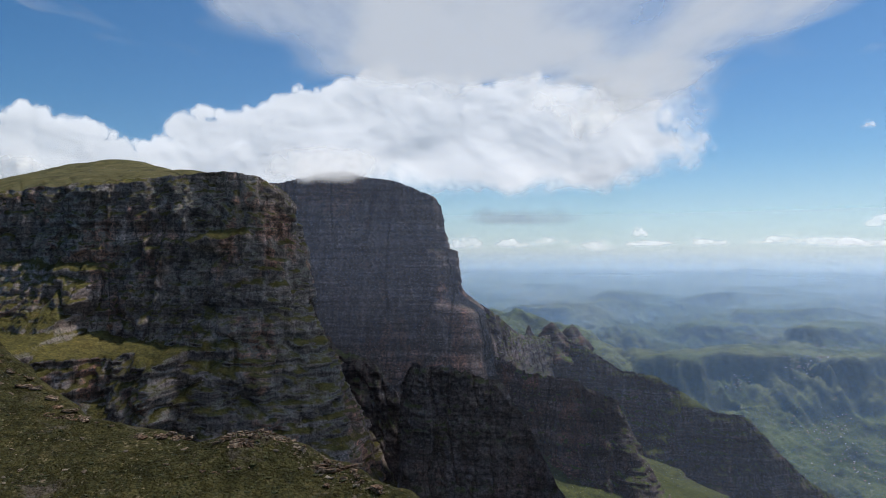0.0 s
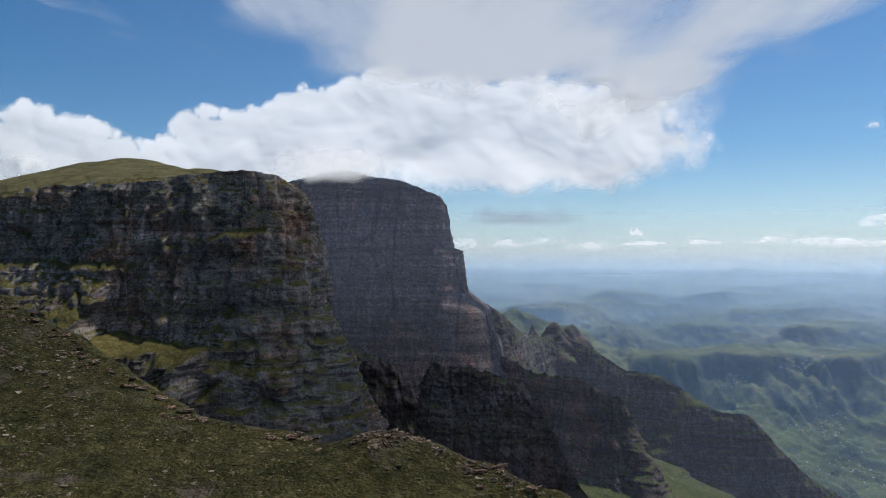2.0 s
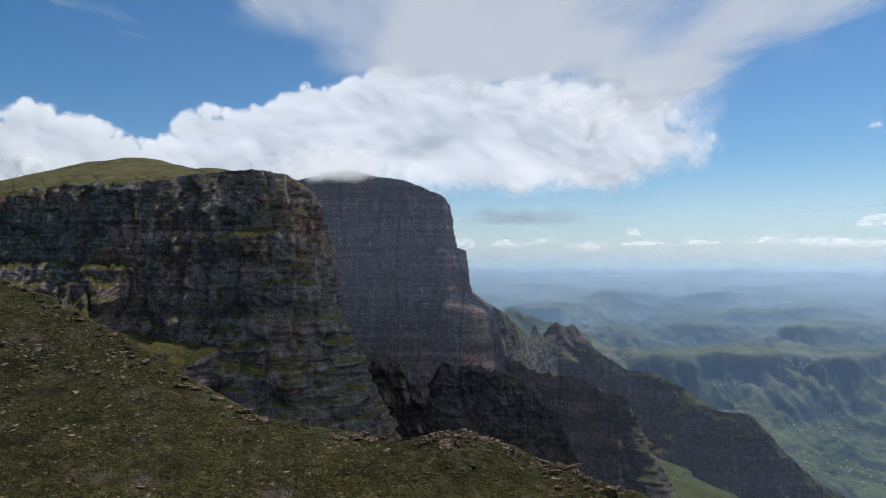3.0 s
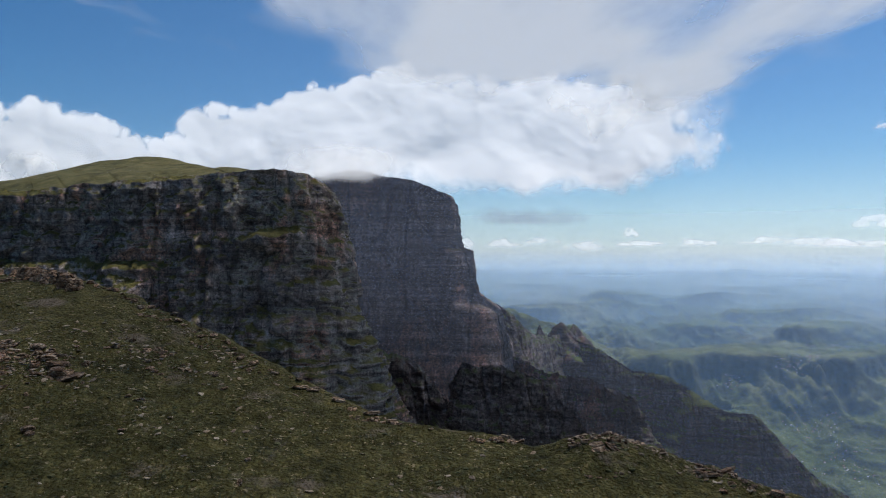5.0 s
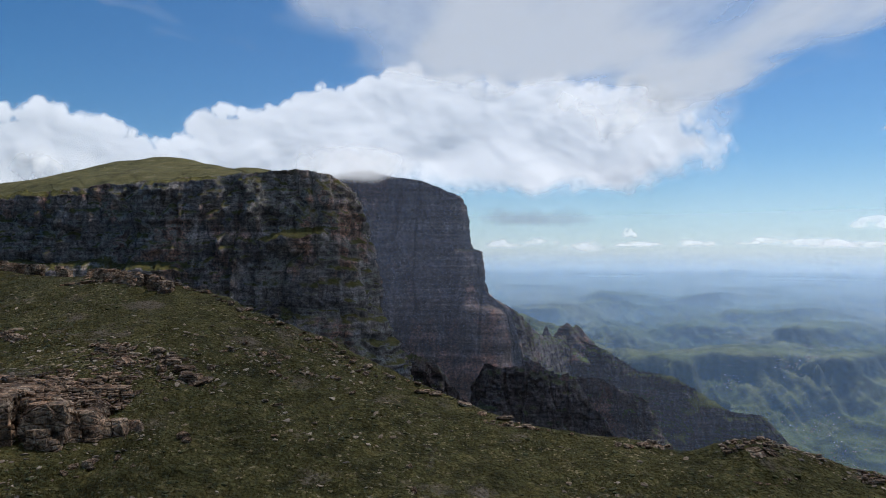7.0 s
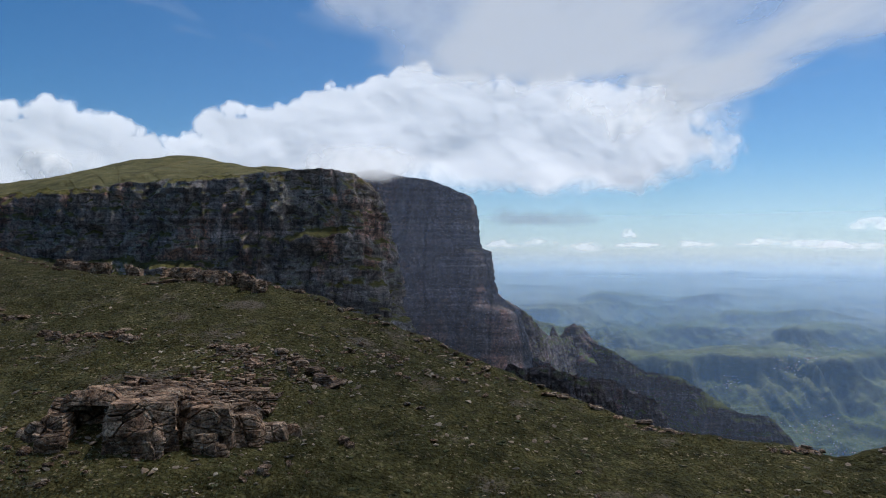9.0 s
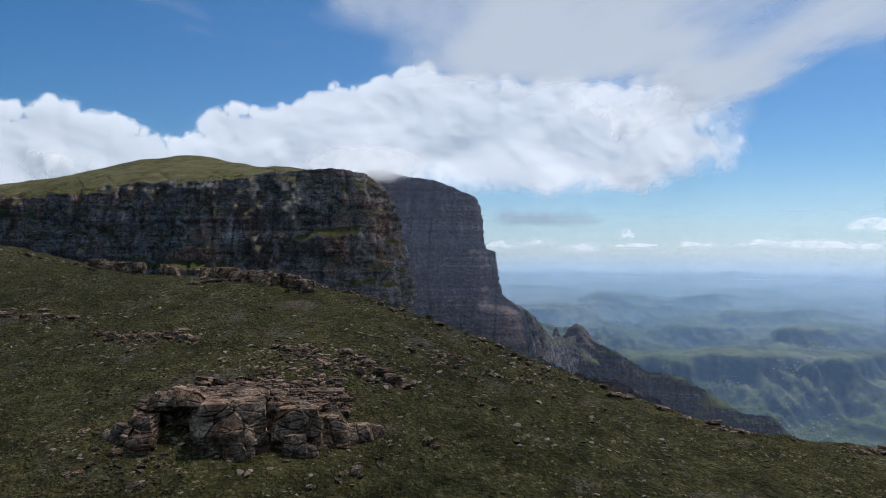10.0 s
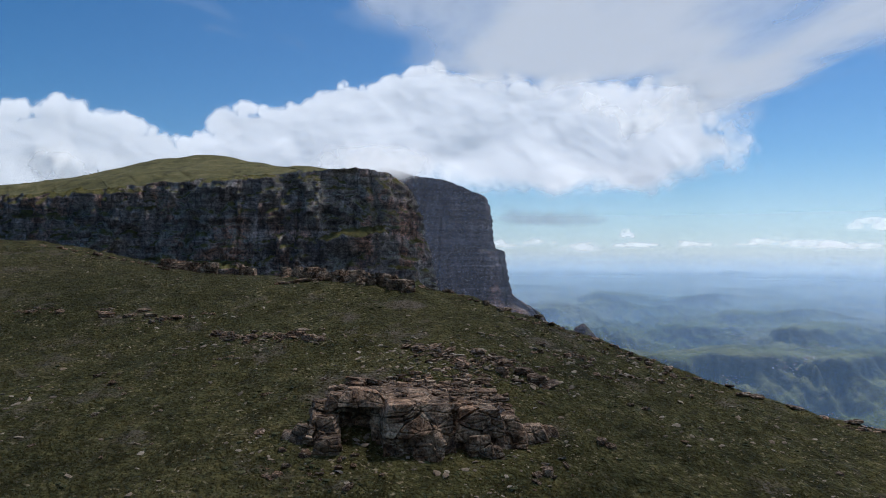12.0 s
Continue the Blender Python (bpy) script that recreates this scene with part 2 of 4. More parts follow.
def haze_material(name, colour, low, high, most, floor=0.0):
    """Haze painted on a see-through tinted sheet: scatters a little of the daylight, most near the valley floor."""
    n = Nodes(name)
    s = n.t.nodes.new("ShaderNodeSeparateXYZ")
    n.link(n.xyz, s.inputs[0])
    r = n.t.nodes.new("ShaderNodeMapRange")
    r.interpolation_type = "SMOOTHSTEP"
    for k, v in (("From Min", low), ("From Max", high), ("To Min", most), ("To Max", floor)):
        r.inputs[k].default_value = v
    n.link(s.outputs["Z"], r.inputs["Value"])
    return veil(n, r.outputs[0], colour)


def veil(n, alpha, colour, body=0.0):
    """Sheet of droplets, as dense as alpha; droplets scatter the sun's light alike, however the sheet is turned. body: the share that comes through the sunlit far side's own rounded surface."""
    tr, t, whole = (n.t.nodes.new("ShaderNode" + k) for k in ("BsdfTransparent", "BsdfTranslucent", "MixShader"))
    turn = n.t.nodes.new("ShaderNodeCombineXYZ")
    for k in range(3):
        turn.inputs[k].default_value = -sun_dir[k]
    n.link(turn.outputs[0], t.inputs["Normal"])
    t.inputs[0].default_value = (*colour, 1)
    n.put(whole.inputs[0], alpha)
    n.link(tr.outputs[0], whole.inputs[1])
    if body:
        skin, both = n.t.nodes.new("ShaderNodeBsdfTranslucent"), n.t.nodes.new("ShaderNodeMixShader")
        skin.inputs[0].default_value, both.inputs[0].default_value = (*colour, 1), body
        n.link(t.outputs[0], both.inputs[1])
        n.link(skin.outputs[0], both.inputs[2])
        t = both
    n.link(t.outputs[0], whole.inputs[2])
    n.link(whole.outputs[0], n.out.inputs["Surface"])
    n.t.nodes.remove(n.bsdf)
    return n.m


def cloud_material(name, colour, grain, most=1.0, body=0.0, fray_by=0.7):
    """Cloud: droplets as dense as the mesh's own density, frayed by fine noise."""
    n = Nodes(name)
    a = n.t.nodes.new("ShaderNodeAttribute")
    a.attribute_name = "droplets"
    fray = n.noise(grain, 5, 0.55, n.scaled(1.0, 0.45, 1.0))
    alpha = n.math("ADD", a.outputs["Fac"], n.math("MULTIPLY", n.math("SUBTRACT", fray, 0.5), fray_by))
    r = n.t.nodes.new("ShaderNodeMapRange")
    r.interpolation_type = "SMOOTHSTEP"
    r.inputs["From Min"].default_value, r.inputs["From Max"].default_value = 0.22, 0.85
    n.link(alpha, r.inputs["Value"])
    out = n.math("MULTIPLY", r.outputs[0], n.math("MULTIPLY", a.outputs["Fac"], 4.0, True), True)
    return veil(n, n.math("MULTIPLY", out, most), colour, body)


# One basalt in five tones: lifted for the near cliff, darkened for shaded faces
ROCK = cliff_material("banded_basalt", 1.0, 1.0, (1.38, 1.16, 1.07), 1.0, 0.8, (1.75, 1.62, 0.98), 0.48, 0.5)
# Back peak: the same rock with its shade put into the colour
ROCK_FAR_SHADED = cliff_material("shaded_far_basalt", 1.9, 0.7, (0.58, 0.47, 0.44), 0.0, 0.7, (0.75, 0.85, 0.7), 0.84, 0.6)
# Ridge and columns: darkened in the colour, as if the sun missed them
ROCK_RIDGE_SHADED = cliff_material("shaded_ridge_basalt", 1.9, 1.0, (0.46, 0.39, 0.40), 0.0, 0.4, (0.85, 1.05, 0.62), 0.42, 0.4)
ROCK_COLUMN_SHADED = cliff_material("shaded_column_basalt", 1.2, 1.0, (0.56, 0.44, 0.44), 0.1, 0.9, (1.1, 1.5, 0.8), 0.60, 0.7)
# Gully wall and freestanding buttress: their shade is painted into the tone
ROCK_SHADED = cliff_material("shaded_buttress_basalt", 1.2, 0.8, (0.56, 0.46, 0.46), 0.25, 0.3, (0.95, 1.25, 0.8), 0.62, 0.6)
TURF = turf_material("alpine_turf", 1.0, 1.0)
# Plateau turf: same turf brightened throughout to look sunlit; straw sets how much
TURF_FAR = turf_material("sunlit_plateau_turf", 3.0, 0.0, 1.75)
STONE = stone_material("weathered_stone")
VALLEY = valley_material()


# ---------------------------------------------------------------- mesh helpers
def mesh_object(name, verts, faces, material, parent=None, flat=False):
    me = bpy.data.meshes.new(name)
    me.from_pydata(verts, [], faces)
    me.materials.append(material)
    if not flat:
        me.polygons.foreach_set("use_smooth", [True] * len(me.polygons))
    me.update()
    ob = new(name, me)
    ob.parent = parent
    return ob


def grid_faces(rows, cols, wrap=False):
    i = np.arange(rows - 1)[:, None] * cols
    j = np.arange(cols if wrap else cols - 1)[None, :]
    k = (j + 1) % cols
    return np.stack([i + j, i + k, i + cols + k, i + cols + j], -1).reshape(-1, 4).tolist()


def grid_object(name, x, y, z, material, parent=None, wrap=False):
    rows, cols = x.shape
    v = np.stack([x, y, z], -1).reshape(-1, 3).tolist()
    return mesh_object(name, v, grid_faces(rows, cols, wrap), material, parent)


def part(name, bm, material, parent, label=""):
    me = bpy.data.meshes.new(name)
    bm.to_mesh(me)
    bm.free()
    me.materials.append(material)
    ob = new(name, me)
    ob.parent = parent
    return tagged(ob, label)


def along(points, step, blur):
    """A line through the points at even steps, its corners rounded over about blur metres."""
    p = np.array(points, float)
    s = np.r_[0, np.cumsum(np.hypot(*np.diff(p[:, :2], axis=0).T))]
    u = np.arange(0, s[-1], step)
    q = np.stack([np.interp(u, s, p[:, k]) for k in range(p.shape[1])], 1)
    k = max(1, int(blur / step))
    w = np.hanning(2 * k + 3)
    w /= w.sum()
    return u / s[-1], np.stack([np.convolve(np.pad(c, k + 1, mode="reflect", reflect_type="odd"), w, "valid") for c in q.T], 1)


def strata(z, x, y, spacing, seed, soft=0.35):
    """Steps of level beds: 0 to 1 within each bed, the beds of uneven thickness, gently warped."""
    q = z / spacing + 0.55 * vnoise(z / spacing * 0.7, 3.3, 1.1, seed) + 0.35 * vnoise(x / 60, y / 60, 0.5, seed + 3)
    f = q - np.floor(q)
    return smooth(0.5 - soft, 0.5 + soft, f) - f, np.floor(q)


def escarpment(name, rim, profile, back, label, materials, step=0.7, blur=6.0, rough=1.0, beds=11.0, bed_out=1.6, ledges=(1.0, 1.0, 0.0), seed=1, back_pow=1.0, top=None, extra=None, rows_back=40, category="mountain", ragged=1.0):
    """A mountain: a cliff that falls from the rim by the profile (drop, out), and a back that runs from the rim to the back line."""
    u, r = along(rim, step, blur)
    even = r[:, 2].copy()
    for k in (0, 1):
        r[:, k] += (ragged - 1) * (2.0 * fbm(u * len(u) * step / 16, 0.5, k * 3.0, 3, seed + 75) + 0.8 * fbm(u * len(u) * step / 3, 0.5, k * 3.0, 2, seed + 77))
    r[:, 2] += ragged * rough * (0.9 * fbm(r[:, 0] / 6, r[:, 1] / 6, 0.5, 3, seed + 71) + 0.5 * fbm(r[:, 0] / 1.7, r[:, 1] / 1.7, 0.5, 2, seed + 73))
    t = np.gradient(r[:, :2], axis=0)
    k = max(1, int(blur * 1.5 / step))
    w = np.hanning(2 * k + 3)
    w /= w.sum()
    t = np.stack([np.convolve(np.pad(c, k + 1, mode="edge"), w, "valid") for c in t.T], 1)
    t /= np.linalg.norm(t, axis=1)[:, None]
    n = np.stack([t[:, 1], -t[:, 0]], 1)
    pd, po = zip(*profile)
    drop = np.r_[np.arange(0, min(pd[-1], 130), step), np.arange(min(pd[-1], 130), pd[-1] + 0.1, step * 3)]
    out = np.interp(drop, pd, po)
    x = r[:, 0][None] + n[:, 0][None] * out[:, None]
    y = r[:, 1][None] + n[:, 1][None] * out[:, None]
    z = r[:, 2][None] - drop[:, None]
    near = smooth(0, 2.5, drop)[:, None]
    step_out, bed = strata(z, x, y, beds, seed)
    small, _ = strata(z, x, y, beds * 0.31, seed + 9)
    fine, _ = strata(z, x, y, beds * 0.13, seed + 10)
    amount = 0.5 + 0.5 * vnoise(x / 40, y / 40, bed * 1.7, seed + 5)
    sheer, benched, level = ledges
    strong = sheer + (benched - sheer) * smooth(level + 8, level - 8, z + 6 * vnoise(x / 30, y / 30, 0.5, seed + 6))
    d = strong * (-bed_out * 2.2 * step_out * (0.35 + amount) - bed_out * 0.75 * small - bed_out * 0.42 * fine)
    # jointed blocks: each stands a little out of or behind its neighbours
    s_ = u * np.hypot(*np.diff(r[:, :2], axis=0).T).sum()
    for wide, tall, far in ((7.0, 11.0, 1.1), (3.1, 3.6, 0.8), (1.5, 1.3, 0.5)):
        col = np.floor((s_[None] + 1.2 * vnoise(x / 9, y / 9, z / 9, seed + 8)) / wide).astype(np.int64)
        row = np.floor(z / tall + 0.5 * lattice(col, col * 0, col * 0, seed + 4)).astype(np.int64)
        d = d + rough * far * step ** 0.3 * lattice(col, row, row * 0 + 3, seed + 14)
    d = d + rough * (3.2 * fbm(x / 26, y / 26, z / 70, 3, seed + 11) + 0.9 * fbm(x / 6.5, y / 6.5, z / 16, 3, seed + 21) + 0.6 * fbm(x / 2.4, y / 2.4, z / 1.8, 3, seed + 31))
    crack = 1 - np.abs(vnoise(x / 9.0, y / 9.0, z / 55, seed + 41)) * 9
    d = d - rough * 2.4 * np.clip(crack, 0, 1)
    if extra:
        d = d + extra(x, y, z)
    d = d * (0.25 + 0.75 * near)
    x, y = x + n[:, 0][None] * d, y + n[:, 1][None] * d
    z = z + rough * 0.5 * fbm(x / 5, y / 5, z / 5, 3, seed + 51) * near
    mountain = new(name)
    tagged(mountain, label, category)
    grid_object("cliff_face", x, y, z, materials[0], mountain)
    # the back
    _, b = along(back, 1.0, 1.0)
    b = np.stack([np.interp(u, np.linspace(0, 1, len(b)), b[:, c]) for c in range(3)], 1)
    w = np.linspace(0, 1, rows_back)[:, None] ** 1.6
    bx = x[0][None] * (1 - w) + b[:, 0][None] * w
    by = y[0][None] * (1 - w) + b[:, 1][None] * w
    bz = even[None] * (1 - w ** back_pow) + b[:, 2][None] * w ** back_pow + (z[0] - even)[None] * (1 - smooth(0, 0.05, w))
    if top:
        bz = bz + top(bx, by) * smooth(0, 0.15, w)
    bz = bz + rough * 0.7 * fbm(bx / 14, by / 14, 0.3, 4, seed + 61) * smooth(0, 0.12, w)
    grid_object("grassy_back", bx, by, bz, materials[1], mountain)
    return mountain


# ---------------------------------------------------------------- ground and valley
FLOOR = ([0, 600, 900, 1500, 2300, 2600, 3000, 3400, 4000, 4500, 4880], [-340, -340, -470, -760, -960, -960, -800, -690, -440, -225, -122])
# tablelands: x, y of the middle, half length, half depth, height of the top, turn
TABLES = ((1356, 4150, 370, 70, -241, 0.0), (1785, 3950, 210, 60, -226, 0.0), (2007, 3650, 450, 80, -303, -0.05), (937, 4100, 220, 70, -289, 0.0), (2141, 3350, 300, 90, -362, 0.1), (620, 4000, 200, 70, -300, 0.0),
          (1626, 3600, 450, 105, -376, 0.05), (2600, 3300, 260, 90, -330, 0.0), (1367, 3150, 410, 125, -458, -0.10), (2045, 2990, 320, 115, -453, 0.15))
# the grassy spur behind the toothed ridge: x, y, z of its crest
SPUR = ((150, 3600, -330), (400, 3420, -296), (520, 3330, -348), (690, 3300, -372), (760, 3240, -440), (930, 3200, -520), (1260, 3060, -660), (1600, 2820, -830))


def valley_height(x, y):
    r = np.hypot(x + 35, y)
    z = np.interp(r, *FLOOR) + 35 * smooth(700, 1500, r) * (1 - 0.8 * smooth(3600, 4600, r)) * fbm(x / 900, y / 700, 0.3, 3, 71)
    rel = smooth(700, 1500, r) * (1 - 0.85 * smooth(3600, 4600, r))
    wx, wy = x + 70 * fbm(x / 260, y / 260, 0.2, 4, 201), y + 70 * fbm(x / 260, y / 260, 3.2, 4, 211)
    # spurs and gullies that run down to the river, at three sizes
    ax, ay = 0.86 * wx + 0.5 * wy, -0.5 * wx + 0.86 * wy
    comb = 0.0
    for k, (size, high) in enumerate(((330, 40), (120, 30), (48, 15), (21, 6))):
        comb = comb + high * (0.5 - np.abs(vnoise(ax / size, ay / size / 2.6, 0.3, 95 + k)) * 1.5)
    z = z + rel * comb
    ragged = 0.55 * fbm(x / 330, y / 260, 0.6, 5, 141)
    spread = 0.8 * np.abs(vnoise(ax / 75, ay / 150, 0.7, 151)) + 0.5 * np.abs(vnoise(ax / 30, ay / 66, 0.7, 152)) + 0.25 * np.abs(vnoise(ax / 14, ay / 28, 0.7, 153))
    for cx, cy, rx, ry, rim, turn in TABLES:
        c, q = math.cos(turn), math.sin(turn)
        u, v = (c * (x - cx) + q * (y - cy)) / rx, (-q * (x - cx) + c * (y - cy)) / ry
        d = (np.abs(u) ** 2.6 + np.abs(v) ** 2.6) ** (1 / 2.6) + ragged
        d = d + 0.55 * (spread - 0.4) * smooth(0.95, 1.25, d)
        z = z + np.clip(rim - 14 + 22 * fbm(x / 300, y / 200, 0.8, 4, 171) - z, 0, None) * np.interp(d, [0, 0.8, 0.95, 1.02, 1.12, 1.5, 2.1, 3.0], [0.96, 0.94, 0.86, 0.80, 0.55, 0.32, 0.12, 0.0])
    p = np.array(SPUR, float)
    best = np.full(np.shape(x), -9999.0)
    for a, b in zip(p[:-1], p[1:]):
        f = np.clip(((x - a[0]) * (b[0] - a[0]) + (y - a[1]) * (b[1] - a[1])) / ((b[0] - a[0]) ** 2 + (b[1] - a[1]) ** 2), 0, 1)
        off = np.hypot(x - a[0] - f * (b[0] - a[0]), y - a[1] - f * (b[1] - a[1]))
        best = np.maximum(best, a[2] + f * (b[2] - a[2]) - 0.62 * off)
    best = best + 26 * fbm(x / 120, y / 120, 0.4, 4, 161) - 26 * (spread - 0.4)
    z = np.maximum(z, best)
    for cx, cy, w, high in ((2062, 4350, 30, 20), (2062, 4350, 150, 22)):
        z = z + high * np.exp(-np.hypot(x - cx, (y - cy) * 2.5) / w)
    return z + rel * 5 * fbm(x / 50, y / 50, 0.5, 4, 83)


az = np.concatenate([np.arange(0, 46, 0.12), np.arange(46, 360, 2.0)])
rad = np.concatenate([np.arange(300, 2000, 30), np.arange(2000, 2400, 20), np.arange(2400, 4300, 10), np.arange(4300, 4881, 12)])
A, R = np.meshgrid(np.radians(az), rad)
gx, gy = -35 + R * np.sin(A), R * np.cos(A)
ground = grid_object("ground", gx, gy, valley_height(gx, gy), VALLEY, None, True)
tagged(ground, "broad green grassland valley with low hills far below the cliffs", "ground", kind="structure")

# ---------------------------------------------------------------- the near turf slope
HX, HY = np.arange(-140, 1, 20.0), np.arange(35, 116, 20.0)
HW = [-2.44, -0.94, -0.76, -2.13, 2.54, 0.08, 0.13, -0.11, 1.85, 1.55, 0.76, -0.58, -1.43, 2.43, -2.65, 0.1, 1.06, 0.47, 2.91, -0.87,
      0.04, 2.11, 2.76, 2.53, 0.85, 0.5, -1.17, -0.4, 0.48, 0.25, 1.84, 1.45, -0.28, -0.33, -0.04, 0.21, 1.85, 1.42, 0.23, 0.0]
LIP = [(-420, 150), (-260, 140), (-180, 132), (-144, 123), (-131, 119), (-115, 112), (-92, 98.5), (-78, 87), (-61, 75), (-51, 70.3), (-42, 64.2), (-32, 56.5), (-24.5, 53.8), (-20.5, 50.9), (-17.5, 52.2), (-13, 51.6), (-8, 49), (0, 44), (10, 34), (24, 10), (40, -60)]


def lip(x):
    """Where the slope breaks off, as y."""
    return np.interp(x, [p[0] for p in LIP], [p[1] for p in LIP])


def slope_height(x, y):
    x, y = np.asarray(x, float), np.asarray(y, float)
    cx, cy = np.clip(x, -150, 12), np.clip(y, 28, 122)
    z = -27.19 - 4.14 * cx / 50 + 6.05 * cy / 50
    k = 0
    for a in HX:
        for b in HY:
            z = z + HW[k] * np.exp(-((cx - a) ** 2 + (cy - b) ** 2) / 800)
            k += 1
    z = z - 0.07 * np.clip(28 - y, 0, 60) - 0.06 * np.clip(-150 - x, 0, 200) - 0.35 * np.clip(x - 12, 0, 100)
    z = z + 0.24 * fbm(x / 7, y / 7, 0.4, 4, 5) + 0.14 * fbm(x / 1.3, y / 1.3, 0.4, 3, 15)
    z = z + 1.1 * np.exp(-((x + 14.8) / 3.4) ** 2 - ((y - 50.5) / 2.6) ** 2) - 0.5 * np.exp(-((x + 20.8) / 2.2) ** 2 - ((y - 51.5) / 2.5) ** 2)
    past = y - lip(x) + 0.9 * fbm(x / 5, 0.5, 0.5, 3, 25)
    p = np.clip(past, 0, None)
    return z - p * 0.35 - 2.6 * np.clip(p - 1.2, 0, None) * smooth(0.5, 4, p)


sx = np.concatenate([np.arange(-420, -150, 6), np.arange(-150, 6, 0.3), np.arange(6, 90, 3)])
sv = np.concatenate([np.arange(-260, 20, 8), np.arange(20, 40, 1.0), np.arange(40, 60, 0.3), np.arange(60, 122, 0.42), np.arange(122, 190, 3), np.arange(190, 300, 8)])
SX, SY = np.meshgrid(sx, sv)
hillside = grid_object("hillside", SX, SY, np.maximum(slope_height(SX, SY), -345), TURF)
tagged(hillside, "dull green stony turf slope breaking off at a cliff edge", "hillside", kind="structure")

# ---------------------------------------------------------------- mountains
def near_extra(x, y, z):
    z = z + 1.8 * fbm(x / 16, y / 16, 0.3, 4, 131)
    x = x + 3.2 * fbm(x / 9, z / 5, 0.3, 4, 133)
    block = smooth(-151, -155, x) * smooth(-2.5, -4.5, z) * (1 - smooth(-36, -46, z)) * (3 + 17 * smooth(0, -40, z))
    bench = (15 * smooth(-106, -111, x) + 18 * smooth(-128, -154, x) + 5 * fbm(x / 7, z / 9, 0.7, 4, 135)) * smooth(-35, -42, z + 0.10 * (x + 130)) * smooth(-104, -108, x)
    shelf = 6 * smooth(11, 8, z) * (1 - smooth(7, 0, z)) * smooth(-110, -105, x) * smooth(-84, -89, x)
    return block + bench + shelf


def dome(x, y):
    return 13.3 * np.exp(-((x + 205) / 60) ** 2 - ((y - 392) / 60) ** 2) + 10.9 * np.exp(-((x + 160) / 100) ** 2 - ((y - 385) / 80) ** 2) + 12 * np.exp(-((x + 330) / 80) ** 2 - ((y - 390) / 90) ** 2)


escarpment("near_mountain", [(-350, 308, 17), (-250, 292, 25), (-200, 288, 29), (-150, 288, 33.6), (-115, 286, 36.8), (-98, 284, 37.6), (-84, 287, 35.4), (-77, 296, 32), (-81, 312, 31), (-98, 336, 30), (-130, 380, 28), (-170, 450, 20)],
           [(0, 0), (4, 1.5), (20, 5), (35, 9), (47, 12), (62, 16), (75, 22), (90, 29), (112, 38), (135, 51), (200, 95), (330, 185)],
           [(-420, 480, 20), (-330, 470, 30), (-250, 470, 32), (-200, 470, 30), (-160, 470, 26)],
           "dark banded basalt cliff with a grassy flat top", (ROCK, TURF_FAR), 0.7, 6, 1.25, 11.0, 1.8, (0.6, 0.75, -10.0), 3, 1.0, dome, near_extra, 64)

def shoulder(x, y, z):
    return 17 * smooth(-12, 18, x) * smooth(-36, -58, z) + 9 * smooth(-20, -8, x) * smooth(6, 2, z)


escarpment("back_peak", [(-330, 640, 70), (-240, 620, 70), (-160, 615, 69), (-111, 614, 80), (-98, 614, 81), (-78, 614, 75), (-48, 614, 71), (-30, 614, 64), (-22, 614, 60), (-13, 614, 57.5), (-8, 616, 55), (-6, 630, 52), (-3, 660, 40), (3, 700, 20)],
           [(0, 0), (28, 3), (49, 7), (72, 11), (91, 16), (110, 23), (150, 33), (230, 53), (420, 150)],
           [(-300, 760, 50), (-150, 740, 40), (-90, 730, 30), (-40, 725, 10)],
           "hazy dark basalt peak with sheer face and cloud on its summit", (ROCK_FAR_SHADED, TURF_FAR), 1.15, 4, 0.85, 15, 0.6, (0.5, 0.9, -40.0), 23, extra=shoulder)

def rib(x, y, z):
    """A grassy rib down the ridge's face."""
    off = x - (298 + 0.62 * (z + 168)) + 4 * vnoise(z / 9, 0.3, 0.7, 35)
    return 15 * np.exp(-(off / 15) ** 2) * smooth(-160, -182, z) * smooth(-290, -250, z)


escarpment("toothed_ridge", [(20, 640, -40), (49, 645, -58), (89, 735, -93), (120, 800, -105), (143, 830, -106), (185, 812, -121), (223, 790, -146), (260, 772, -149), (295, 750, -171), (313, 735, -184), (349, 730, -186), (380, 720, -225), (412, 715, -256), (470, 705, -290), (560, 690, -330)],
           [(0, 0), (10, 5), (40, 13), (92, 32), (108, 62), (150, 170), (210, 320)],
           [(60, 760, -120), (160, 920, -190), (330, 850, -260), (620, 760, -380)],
           "dark ridge descending to the valley with green lower slopes", (ROCK_RIDGE_SHADED, ROCK_RIDGE_SHADED), 1.2, 8, 0.8, 14, 1.6, (0.5, 0.8, -180.0), 33, extra=rib, category="ridge", ragged=1.7)

def flank(x, y, z):
    return smooth(148, 160, x) * np.clip(-127 - z, 0, 120) * 0.28


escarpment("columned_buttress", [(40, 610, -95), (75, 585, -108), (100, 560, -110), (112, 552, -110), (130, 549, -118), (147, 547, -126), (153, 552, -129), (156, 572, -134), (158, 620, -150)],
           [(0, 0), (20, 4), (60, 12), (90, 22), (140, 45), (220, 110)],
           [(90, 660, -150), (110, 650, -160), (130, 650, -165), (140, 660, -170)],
           "reddish-dark columned rock buttress with a green flank", (ROCK_COLUMN_SHADED, ROCK_COLUMN_SHADED), 0.9, 4, 1.3, 20, 0.8, (0.5, 0.5, 0.0), 43, extra=flank, category="buttress", ragged=1.8)

